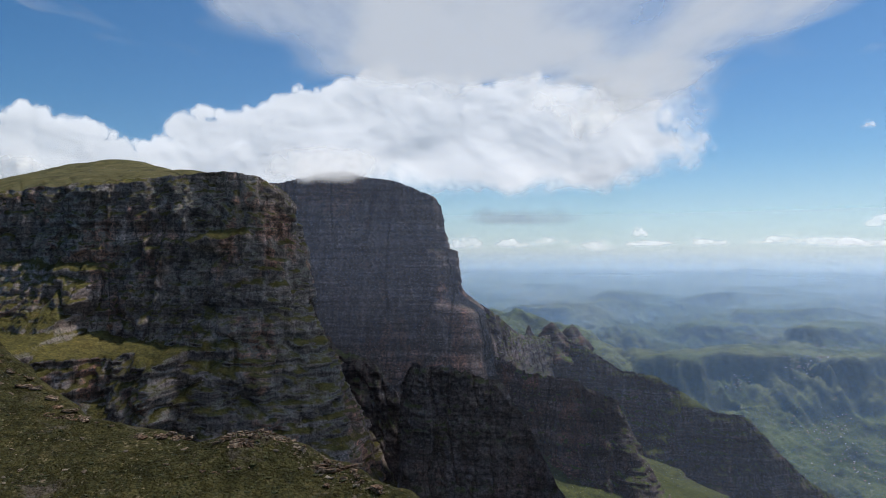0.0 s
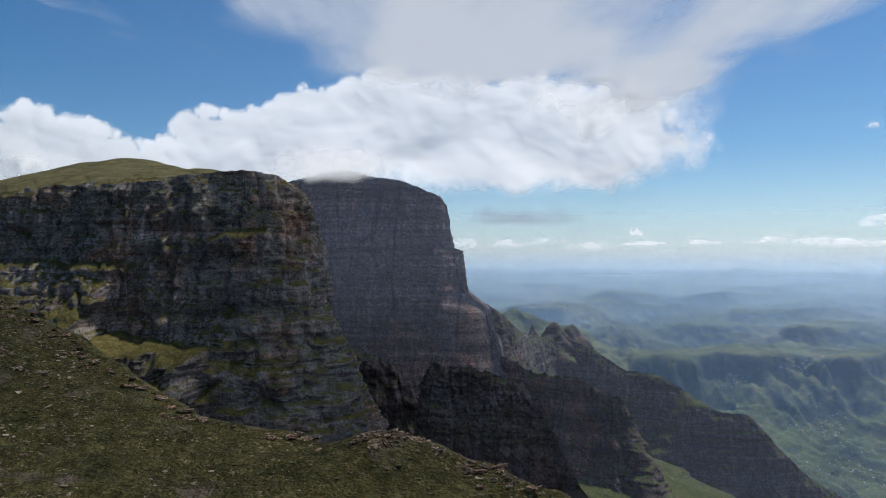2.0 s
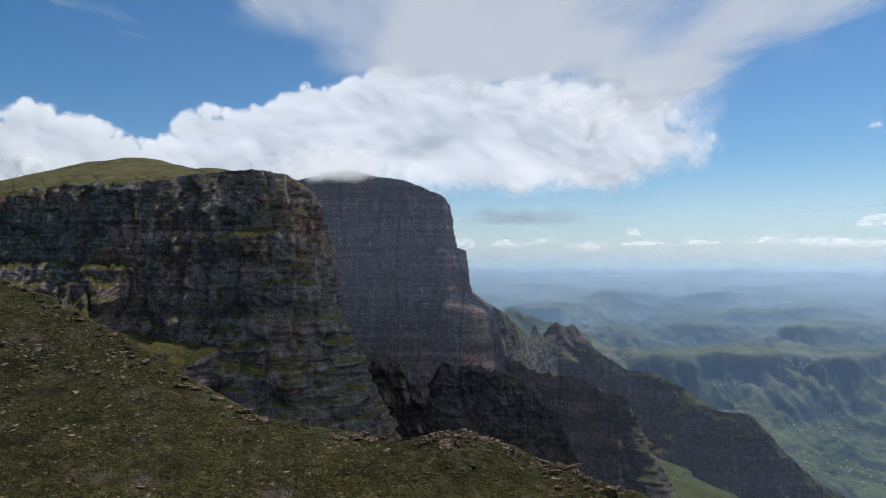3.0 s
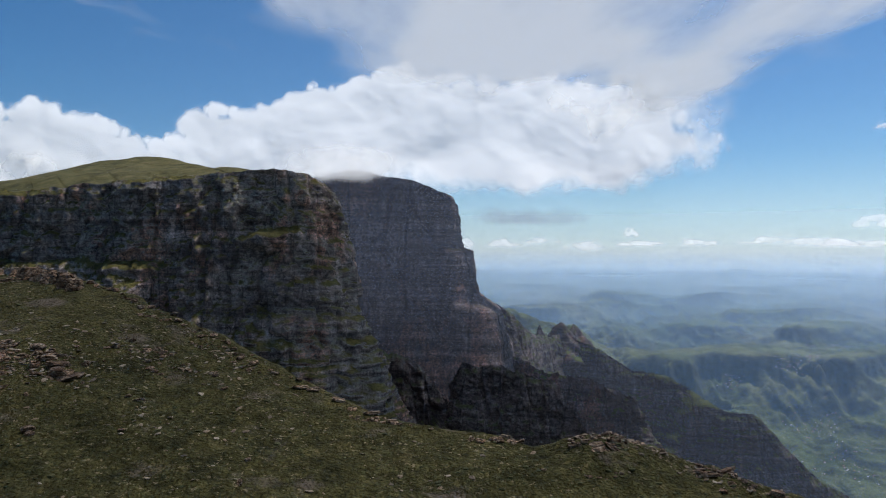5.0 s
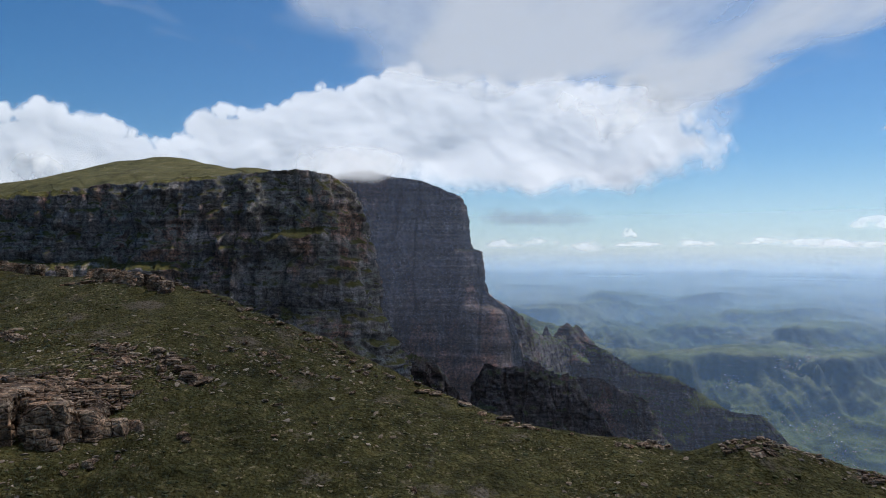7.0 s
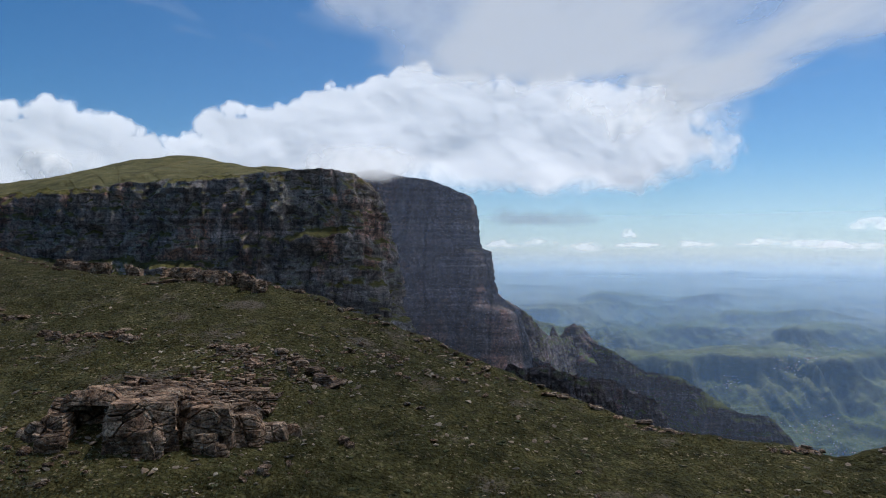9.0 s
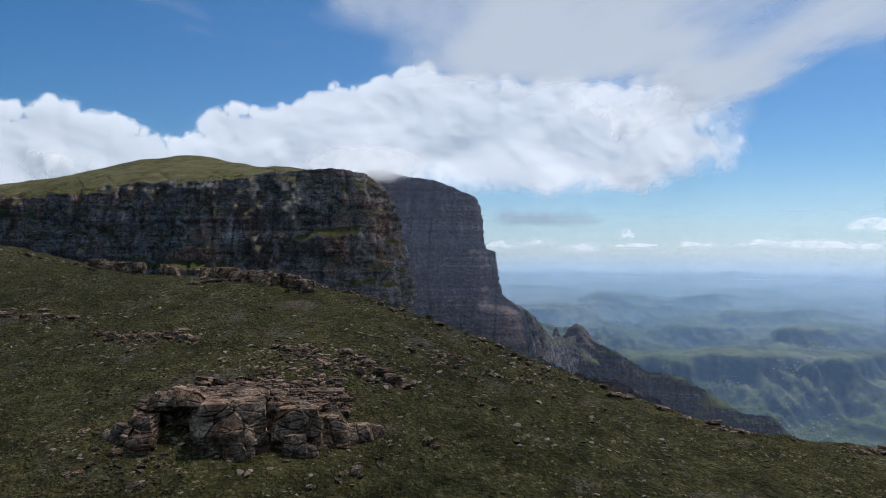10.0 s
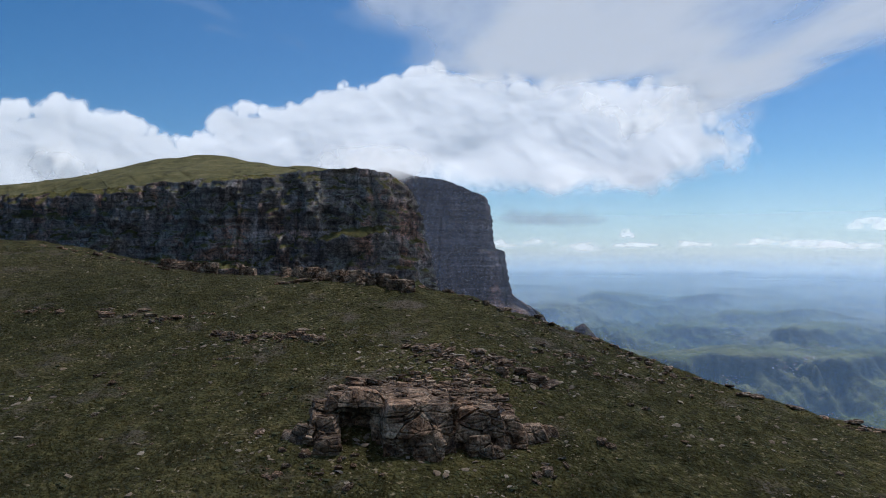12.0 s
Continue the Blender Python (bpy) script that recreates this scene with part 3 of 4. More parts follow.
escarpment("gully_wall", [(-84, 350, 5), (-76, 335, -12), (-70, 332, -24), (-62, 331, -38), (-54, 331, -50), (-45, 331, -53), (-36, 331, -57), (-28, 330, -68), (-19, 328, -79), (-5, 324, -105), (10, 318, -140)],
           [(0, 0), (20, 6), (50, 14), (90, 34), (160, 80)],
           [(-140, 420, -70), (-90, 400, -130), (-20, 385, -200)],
           "dark shaded gully ridge below the cliffs", (ROCK_SHADED, ROCK_SHADED), 0.8, 4, 1.1, 10, 1.2, (0.6, 0.6, 0.0), 53, category="ridge", ragged=2.0)

def left_wall(x, y, z):
    return np.minimum(0, x + 17) * smooth(-8, -14, x)


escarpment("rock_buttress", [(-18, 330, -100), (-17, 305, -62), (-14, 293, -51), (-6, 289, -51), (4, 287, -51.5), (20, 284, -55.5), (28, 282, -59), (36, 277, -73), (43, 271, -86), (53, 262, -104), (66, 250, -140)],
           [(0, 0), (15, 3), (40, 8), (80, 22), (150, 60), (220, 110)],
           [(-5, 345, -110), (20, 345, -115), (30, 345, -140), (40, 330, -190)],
           "dark freestanding rock buttress in shade", (ROCK_SHADED, ROCK_SHADED), 0.6, 3, 1.0, 9, 1.1, (0.6, 0.6, 0.0), 63, extra=left_wall, category="buttress", ragged=1.5)


def pinnacle(x, y, base, top, w, seed, lean=0.0):
    a, h = np.meshgrid(np.linspace(0, 2 * np.pi, 49)[:-1], np.linspace(0, 1, 40))
    rad = w * (1 - h) ** 0.75 * (1 + 0.25 * np.sin(a * 2 + seed)) + 0.02
    px, py = x + rad * np.cos(a) + lean * h * w, y + rad * np.sin(a)
    pz = base + (top - base) * h
    d = 1 + 0.30 * fbm(px / 9, py / 9, pz / 14, 4, seed)
    ob = grid_object("rock_pinnacle", x + (px - x) * d, y + (py - y) * d, pz, ROCK_COLUMN_SHADED, None, True)
    return tagged(ob, "pointed dark rock on or behind the ridge crest", "pinnacle", "teeth of the ridge")


pinnacle(107, 792, -140, -89, 17, 7)
pinnacle(143, 834, -140, -90, 30, 9)
# Distant rocky hill beyond the ridge, built as another pinnacle
pinnacle(262, 1290, -300, -143, 80, 13)

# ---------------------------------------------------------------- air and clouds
def haze_shell(name, radius, low, high, most, floor, colour, wave=0.0):
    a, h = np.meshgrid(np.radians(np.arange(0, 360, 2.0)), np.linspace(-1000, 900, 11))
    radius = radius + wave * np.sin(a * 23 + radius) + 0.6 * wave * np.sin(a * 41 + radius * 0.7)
    ob = grid_object(name, -35 + radius * np.sin(a), radius * np.cos(a), h, haze_material(name + "_droplets", colour, low, high, most, floor), None, True)
    return tagged(ob, "see-through tinted shell standing in for bluish haze over the valley", "haze", kind="stuff")


# Nearest shell lifts the dark cliffs; the next two set peaks and ridges back
haze_shell("haze", 215, -120, 120, 0.014, 0.003, (0.49, 0.51, 0.55))
haze_shell("haze", 440, -95, 10, 0.030, 0.105, (0.36, 0.40, 0.53))
haze_shell("haze", 690, -95, 40, 0.036, 0.01, (0.36, 0.42, 0.55))
# Haze is painted on: each shell paler and denser than the last
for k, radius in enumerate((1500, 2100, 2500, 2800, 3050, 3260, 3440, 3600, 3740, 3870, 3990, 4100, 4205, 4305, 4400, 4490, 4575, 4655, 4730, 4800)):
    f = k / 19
    haze_shell("haze", radius, -620 + 420 * f, 40, 0.020 + 0.46 * f ** 2.7, 0.003, (0.11 + 0.42 * f, 0.31 + 0.35 * f, 0.62 + 0.12 * f), 14 + 60 * f * (1 - f))
haze_shell("haze", 4866, -300, 780, 0.84, 0.0, (0.54, 0.60, 0.66))

CLOUD = cloud_material("cumulus_droplets", (0.93, 0.89, 0.84), 0.03, 0.97)
CLOUD_HEAP = cloud_material("heaped_cumulus_droplets", (0.98, 0.96, 0.93), 0.05, 0.97, 0.34)
# Layer and dark cloud: their grey shade is painted into the droplets' colour
CLOUD_LAYER = cloud_material("greyed_stratus_droplets", (0.475, 0.485, 0.485), 0.016, 0.92, 0.0, 0.7)
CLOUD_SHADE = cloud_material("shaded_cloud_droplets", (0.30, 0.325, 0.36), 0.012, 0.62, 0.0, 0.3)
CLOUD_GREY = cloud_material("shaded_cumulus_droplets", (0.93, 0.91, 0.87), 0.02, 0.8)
MIST = cloud_material("summit_mist_droplets", (0.74, 0.745, 0.75), 0.02, 0.9, 0.0, 0.3)
CLOUD_FAR = cloud_material("far_cumulus_droplets", (0.90, 0.88, 0.85), 0.010, 0.62, 0.0, 0.5)


def cloud(name, x, y, z, density, material, label):
    ob = grid_object(name, x, y, z, material)
    at = ob.data.attributes.new("droplets", "FLOAT", "POINT")
    at.data.foreach_set("value", np.clip(density, 0, 1).ravel().tolist())
    return tagged(ob, label, "cloud" if label else "")


# the bank behind the mountains: its top as height over x
BANK = [(-760, 130), (-600, 160), (-520, 150), (-455, 158), (-432, 164), (-396, 147), (-352, 141), (-325, 122), (-288, 126), (-275, 152), (-258, 159), (-194, 155), (-188, 162), (-146, 183), (-136, 170), (-107, 188), (-56, 200), (-26, 193), (26, 188), (50, 180), (84, 196), (125, 182), (205, 190), (226, 158), (262, 138), (300, 112), (326, 98)]
bank = new("cloud_bank")
tagged(bank, "bright white cumulus bank billowing behind the peaks", "cloud")
BX, BZ = np.meshgrid(np.arange(-640, 335, 2.0), np.arange(20, 226, 1.8))
crest = np.interp(BX, [p[0] for p in BANK], [p[1] for p in BANK])
low = np.interp(BX, [-760, -20, 60, 150, 210, 260, 318], [20, 50, 56, 64, 66, 82, 86]) + 12 * fbm(BX / 45, BZ / 45, 0.3, 4, 8)
r = np.random.RandomState(42)
inside, bulge = crest - 15 - BZ, np.zeros(BX.shape)


def lobe(x, z, big, deep):
    """One rounded head of the cumulus, on its sunlit far side."""
    gap = np.hypot(BX - x, (BZ - z) * 1.05)
    return np.maximum(inside, big - gap), np.logaddexp(bulge / 2.5, np.clip(deep + 0.08 * big * (1 - (gap / big) ** 2), -60, None) / 2.5) * 2.5


x = -640.0
while x < 330:
    big = r.uniform(7, 21)
    inside, bulge = lobe(x, np.interp(x, [p[0] for p in BANK], [p[1] for p in BANK]) - big + r.uniform(-5, 2), big, 0)
    x += big * r.uniform(0.45, 0.9)
for k in range(260):
    x, big = r.uniform(-640, 300), 6 + 26 * r.rand() ** 1.5
    top = np.interp(x, [p[0] for p in BANK], [p[1] for p in BANK])
    z = top - big - 6 - (top - 60) * r.rand() ** 1.4
    inside, bulge = lobe(x, z, big, 0.02 * (top - z))
bulge = bulge + 0.3 * fbm(BX / 12, BZ / 12, 0.2, 4, 63)
inside = inside + 3.2 * fbm(BX / 11, BZ / 11, 0.2, 4, 61)
far = smooth(40, 240, BX)
dens = smooth(-5 - 10 * far, 13 + 14 * far, inside) * smooth(-16, 52, BZ - low) * (1.05 + 0.15 * fbm(BX / 60, BZ / 40, 0.2, 4, 44)) * (1 - 0.45 * smooth(225, 330, BX))
cloud("billowing_front", BX, 650 + bulge, BZ, dens, CLOUD_HEAP, "").parent = bank
# a soft sheet added behind it, which takes some of the sun from the lower front
soft = smooth(10, 95, crest - BZ + 30 * fbm(BX / 75, BZ / 60, 0.7, 4, 67)) * smooth(-20, 40, BZ - low) * 0.47 * (1 + 0.4 * fbm(BX / 50, BZ / 45, 0.0, 4, 69))
cloud("shading_body", BX[::3, ::3], 720 + 0 * BZ[::3, ::3], BZ[::3, ::3], soft[::3, ::3], CLOUD, "").parent = bank

# a sheet added in front of it for its grey shading, where it meets the layer and along its base
fold = smooth(20, 130, BX + 20 * fbm(BX / 60, BZ / 60, 1.2, 4, 81)) * smooth(330, 230, BX) * smooth(95, 150, BZ + 22 * fbm(BX / 50, BZ / 50, 2.2, 4, 83)) * smooth(224, 190, BZ)
base = smooth(95, 60, BZ - 0.5 * low + 26 * fbm(BX / 70, BZ / 40, 3.2, 5, 85)) * smooth(-20, 25, BZ - low) * smooth(320, 240, BX)
fold = np.maximum(fold, 0.48 * smooth(-230, -360, BX + 40 * fbm(BX / 70, BZ / 60, 4.2, 4, 91)) * smooth(152, 96, BZ + 24 * fbm(BX / 60, BZ / 45, 5.2, 5, 93)))
fold = (0.50 * fold + 0.22 * base) * (1 + 0.4 * fbm(BX / 40, BZ / 40, 0.8, 4, 87))
cloud("shading_fold", BX[::2, ::2], 640 + 0 * BZ[::2, ::2], BZ[::2, ::2], fold[::2, ::2], CLOUD_GREY, "").parent = bank

# the broken layer overhead
layer = new("cloud_layer")
tagged(layer, "broken grey-white stratus layer drifting overhead", "cloud")
LX, LY = np.meshgrid(np.arange(-420, 420, 5.5), np.arange(-260, 640, 5.5))
wx = LX + 34 * fbm(LX / 70, LY / 150, 0.2, 4, 3) + 14 * fbm(LX / 22, LY / 40, 0.2, 3, 5)
wy = LY + 40 * fbm(LX / 60, LY / 130, 4.2, 4, 6) + 30 * fbm(LX / 22, LY / 40, 0.7, 3, 7)
# Unseen nearer than y 250: thickness and edge set to shade the slope
veined = 0.74 - 0.26 * smooth(235, 180, LY) + (0.08 + 0.14 * smooth(220, 290, LY)) * fbm(LX / 55, LY / 120, 2.5, 4, 17)
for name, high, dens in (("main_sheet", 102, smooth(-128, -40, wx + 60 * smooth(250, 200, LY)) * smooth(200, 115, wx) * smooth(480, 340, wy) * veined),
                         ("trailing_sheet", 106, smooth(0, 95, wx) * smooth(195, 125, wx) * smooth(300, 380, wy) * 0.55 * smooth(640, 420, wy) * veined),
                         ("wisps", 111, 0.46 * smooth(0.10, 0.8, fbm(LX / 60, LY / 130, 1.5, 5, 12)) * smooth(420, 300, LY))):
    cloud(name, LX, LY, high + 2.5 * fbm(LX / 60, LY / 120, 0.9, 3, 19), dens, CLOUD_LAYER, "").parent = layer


def small_cloud(cx, cy, cz, w, h, seed, dark=False):
    x, z = np.meshgrid(np.linspace(-1.4, 1.4, 80), np.linspace(-0.9, 1.3, 42))
    q = np.abs(x / 1.05) ** 2.4 + np.where(z < 0, (z / 0.32) ** 2, (z / (0.45 + 0.55 * np.clip(0.6 + vnoise(x * 1.7, 0.3, 0.1, seed), 0.1, 1.2))) ** 2)
    d = smooth(1.6, -0.5, q + (0.25 if dark else 0.6) * fbm(x * 2.6, z * 2.2, 0.2, 5, seed + 1))
    d = d * ((0.3 + 0.7 * smooth(-0.35, 0.45, z)) if not dark else 1.0)
    b = 0.03 * (1 - x * x)
    far = cy > 2000
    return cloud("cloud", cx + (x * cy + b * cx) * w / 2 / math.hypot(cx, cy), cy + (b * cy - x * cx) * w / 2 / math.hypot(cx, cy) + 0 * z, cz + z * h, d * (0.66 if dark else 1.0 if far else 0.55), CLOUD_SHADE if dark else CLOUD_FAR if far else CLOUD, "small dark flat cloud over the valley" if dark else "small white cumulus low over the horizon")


for k, (px, py, w, h) in enumerate(((812, 440, 90, 26), (905, 436, 90, 20), (968, 432, 90, 22), (1048, 442, 100, 28), (1134, 418, 36, 16), (1140, 436, 110, 12), (1250, 434, 80, 18), (1455, 434, 210, 30), (1540, 436, 160, 24), (1345, 430, 60, 8), (1600, 400, 130, 22))):
    side = (px - 784) / 1120
    away = 4590 / math.hypot(1, side)
    s = away / 1120
    small_cloud(side * away, away, (449 - py) * s, w * s, h * s, 100 + k * 7)
WX, WZ = np.meshgrid(np.arange(-260, 20, 2.5), np.arange(40, 150, 2.0))
dens = 0.85 * smooth(1.6, -0.4, ((WX + 116) / 70) ** 2 + ((WZ - 86) / 22) ** 2 + 0.3 * fbm(WX / 22, WZ / 15, 0.2, 4, 31))
cloud("cloud_wisp", WX, 604 + 0 * WZ, WZ, dens, MIST, "thin mist wisp clinging to the summit of the back peak")
small_cloud(430, 640, 128, 26, 9, 300)
small_cloud(118, 900, 48, 170, 36, 310, True)
small_cloud(82, 912, 50, 110, 34, 333, True)


# ---------------------------------------------------------------- village in the valley
def village(name, cx, cy, rx, ry, count, seed):
    rnd = np.random.RandomState(seed)
    v, f = [], []
    for _ in range(count):
        x, y = cx + rx * rnd.randn(), cy + ry * rnd.randn()
        w, d, h, a = rnd.uniform(2.0, 4), rnd.uniform(1.6, 2.5), rnd.uniform(2.0, 2.8), rnd.uniform(0, 3.14)
        z = float(valley_height(np.array(x), np.array(y))) - 1
        c, s_, k = math.cos(a), math.sin(a), len(v)
        for lx, ly, lz in ((-w, -d, 0), (w, -d, 0), (w, d, 0), (-w, d, 0), (-w, -d, h), (w, -d, h), (w, d, h), (-w, d, h), (-w, 0, h * 1.6), (w, 0, h * 1.6)):
            v.append((x + c * lx - s_ * ly, y + s_ * lx + c * ly, z + lz))
        f += [[k + i for i in q] for q in ((0, 1, 5, 4), (1, 2, 6, 9, 5), (2, 3, 7, 6), (3, 0, 4, 8, 7), (4, 5, 9, 8), (7, 8, 9, 6))]
    n = Nodes(name + "_paint")
    rand = n.t.nodes.new("ShaderNodeNewGeometry").outputs["Random Per Island"]
    ob = mesh_object(name, v, f, n.done(n.ramp(rand, (0.2, (0.32, 0.16, 0.11)), (0.6, (0.38, 0.25, 0.19)), (0.95, (0.46, 0.40, 0.35))), 0.7), None, True)
    return tagged(ob, "scattered pale houses with metal roofs far down the valley", "village", kind="stuff")


village("houses", 1408, 3007, 45, 14, 46, 1)
village("houses", 1704, 2963, 50, 14, 70, 2)
village("houses", 1735, 3442, 70, 26, 46, 3)
village("houses", 1966, 3171, 60, 26, 40, 4)
village("houses", 1656, 2730, 80, 40, 44, 5)
village("houses", 1640, 2472, 70, 60, 40, 6)
village("houses", 1399, 3778, 70, 16, 24, 7)

# ---------------------------------------------------------------- stones
def stone_mesh(seed, flat, sub=2, cuts=9):
    """An angular boulder: a ball cut by random planes and roughened."""
    rnd = random.Random(seed)
    bm = bmesh.new()
    bmesh.ops.create_icosphere(bm, subdivisions=sub, radius=1.0)
    planes = [(Vector((rnd.gauss(0, 1), rnd.gauss(0, 1), rnd.gauss(0, 0.8))).normalized(), rnd.uniform(0.48, 0.8)) for _ in range(cuts)] + [(Vector((rnd.uniform(-0.1, 0.1), rnd.uniform(-0.1, 0.1), 1)).normalized(), 0.5)]
    for v in bm.verts:
        for n, d in planes:
            k = v.co.dot(n)
            if k > d:
                v.co -= n * (k - d) * 0.94
        v.co += v.co.normalized() * 0.05 * noise.noise(v.co * 3.1 + Vector((seed, 0, 0)))
        v.co.z *= flat
    me = bpy.data.meshes.new("stone")
    bm.to_mesh(me)
    bm.free()
    me.materials.append(STONE)
    return me


STONES = [stone_mesh(k, f) for k, f in enumerate((0.42, 0.52, 0.62, 0.36, 0.75, 0.46, 0.58, 0.85))]
rnd = random.Random(11)


def ground_at(x, y):
    return float(slope_height(np.array(x), np.array(y)))


def stone(x, y, size, label, group, sink=0.18, which=None, stretch=1.0):
    ob = new("stone", STONES[which if which is not None else rnd.randrange(8)])
    sx_, sy_, sz_ = size * rnd.uniform(0.85, 1.3) * stretch, size * rnd.uniform(0.7, 1.0), size * rnd.uniform(0.7, 1.1)
    ob.matrix_world = Matrix.LocRotScale((x, y, ground_at(x, y) + sz_ * sink), Euler((rnd.uniform(-0.22, 0.22), rnd.uniform(-0.22, 0.22), rnd.uniform(0, 6.28))), (sx_, sy_, sz_))
    return tagged(ob, label, "stone", group)


def field(count, cx, cy, rx, ry, turn, sizes, label, group):
    c, s_ = math.cos(turn), math.sin(turn)
    for _ in range(count):
        a, b = rnd.gauss(0, 0.5) * rx, rnd.gauss(0, 0.5) * ry
        x, y = cx + c * a - s_ * b, cy + s_ * a + c * b
        if y < lip(x) - 0.2:
            stone(x, y, sizes[0] + (sizes[1] - sizes[0]) * rnd.random() ** 2.2, label, group)


field(54, -65.2, 58.8, 8.5, 3.6, -0.35, (0.22, 0.95), "flat pinkish-grey slab lying in the stony band", "stones of the middle band")
for x, y, s_ in ((-61.2, 57.7, 1.0), (-59.5, 56.0, 0.9), (-60.3, 56.7, 0.6), (-64.6, 60.6, 0.8), (-70.0, 61.4, 0.85), (-62.8, 59.1, 0.7), (-70.9, 61.7, 0.6), (-67.0, 60.9, 0.6)):
    stone(x, y, s_, "broad pinkish-brown slab resting on turf", "stones of the middle band", 0.25, rnd.choice((0, 3, 5)))
field(26, -56.5, 63.2, 9.0, 2.4, -0.30, (0.16, 0.6), "small grey-brown stone in the rubble near the edge", "stones along the edge")
field(18, -50.0, 66.6, 6.0, 1.6, -0.55, (0.15, 0.6), "small grey-brown stone in the rubble near the edge", "stones along the edge")
field(14, -84.5, 65.4, 7.0, 1.3, -0.42, (0.2, 0.7), "dark grey slab showing through the turf", "slabs on the upper turf")
field(24, -98.5, 75.4, 7.0, 2.2, -0.2, (0.2, 0.95), "weathered grey slab half sunk in turf", "slabs on the upper turf")
field(15, -112.5, 79.6, 6.0, 1.6, -0.15, (0.2, 1.0), "weathered grey slab half sunk in turf", "slabs on the upper turf")
for k in range(12):
    x = -86 + 24 * (k + rnd.random()) / 12
    stone(x, lip(x) - 1.0 + rnd.uniform(-0.5, 0.4), rnd.uniform(0.3, 0.75), "grey block in the low broken wall at the cliff edge", "rim blocks", 0.3)
for k in range(18):
    x = -134 + 26 * (k + rnd.random()) / 18
    stone(x, lip(x) - 4.5 + rnd.uniform(-0.6, 0.6), rnd.uniform(0.35, 0.8), "grey lichened block in a low ledge on the turf", "ledge blocks", 0.3)
for k in range(36):
    x = -70 + 42 * (k + rnd.random()) / 36
    stone(x, lip(x) - 0.5 - 1.6 * rnd.random() ** 2, rnd.uniform(0.22, 0.7), "grey-brown slab in the broken rock at the cliff edge", "stones along the edge", 0.25, rnd.choice((0, 3, 5, 6)))
field(16, -14.0, 51.0, 6.0, 1.1, -0.25, (0.2, 0.6), "pale pinkish stone on the turf lip", "lip stones")
field(13, -7.5, 47.6, 4.0, 1.4, -0.5, (0.2, 0.7), "pale pinkish stone on the turf lip", "lip stones")
field(12, -22.2, 52.2, 2.6, 0.6, -0.1, (0.25, 0.8), "pale pinkish slab on the turf lip", "lip stones")
field(34, -75.8, 43.2, 4.5, 2.4, 0.25, (0.12, 0.5), "pale pinkish stone fallen below the outcrop", "stones below the outcrop")
field(12, -62.0, 43.6, 3.0, 1.6, 0.0, (0.12, 0.45), "pale pinkish stone fallen below the outcrop", "stones below the outcrop")
field(34, -92.0, 56.0, 16.0, 9.0, 0.0, (0.14, 0.5), "weathered pale stone sunk in the turf", "stones on the upper turf")
field(10, -17.0, 46.6, 4.0, 1.0, 0, (0.15, 0.5), "small pale stone on the turf", "lip stones")
for x, y, s_ in ((-57.5, 47.8, 0.55), (-57.0, 47.2, 0.4), (-51.4, 49.0, 0.42), (-61.9, 43.8, 0.55), (-62.6, 43.3, 0.35), (-80.0, 47.3, 0.5), (-52.3, 53.9, 0.5), (-53.4, 54.2, 0.4), (-46.9, 58.2, 0.35), (-53.6, 59.6, 0.5), (-53.0, 59.2, 0.4), (-41.6, 47.2, 0.3), (-41.2, 43.8, 0.3)):
    stone(x, y, s_, "single pale stone lying on the turf", "single stones", 0.2)


# ---------------------------------------------------------------- the rock outcrop
def shards(w, d, h, seeds, near=10, bedded=1.0):
    """A box of w by d by h about its base's middle, broken into one convex piece about each seed; bedded: how much flatter than tall."""
    for k, s_ in enumerate(seeds):
        bm = bmesh.new()
        bmesh.ops.create_cube(bm, size=1.0, matrix=Matrix.LocRotScale((0, 0, h / 2), None, (w, d, h)))
        others = sorted((o for j, o in enumerate(seeds) if j != k), key=lambda o: (o - s_).length)[:near]
        for o in others:
            way = o - s_
            way.z *= bedded
            cut = bmesh.ops.bisect_plane(bm, geom=bm.verts[:] + bm.edges[:] + bm.faces[:], plane_co=(o + s_) / 2, plane_no=way, clear_outer=True)["geom_cut"]
            rim = [e for e in cut if isinstance(e, bmesh.types.BMEdge)]
            if len(rim) > 2:
                bmesh.ops.edgenet_fill(bm, edges=rim)
        if len(bm.faces) > 3:
            yield k, bm
        else:
            bm.free()


def weather(bm, gap, soft, rough, seed, fine=0.5):
    """Draws a piece in from its joints, rounds its edges and roughens it."""
    mid = sum((v.co for v in bm.verts), Vector()) / len(bm.verts)
    for v in bm.verts:
        v.co = mid + (v.co - mid) * gap
    bmesh.ops.bevel(bm, geom=bm.edges[:], offset=soft, segments=1, affect="EDGES", clamp_overlap=True)
    bmesh.ops.triangulate(bm, faces=bm.faces[:])
    for _ in range(2):
        long_ = [e for e in bm.edges if e.calc_length() > fine]
        if long_:
            bmesh.ops.subdivide_edges(bm, edges=long_, cuts=1)
            bmesh.ops.triangulate(bm, faces=[f for f in bm.faces if len(f.verts) > 3])
    o = Vector((seed * 3.7, seed * 1.3, 0))
    for v in bm.verts:
        v.co += (v.co - mid).normalized() * rough * (noise.noise(v.co * 1.4 + o) + 0.6 * noise.noise(v.co * 3.5 + o) + 0.35 * noise.noise(v.co * 8 + o))


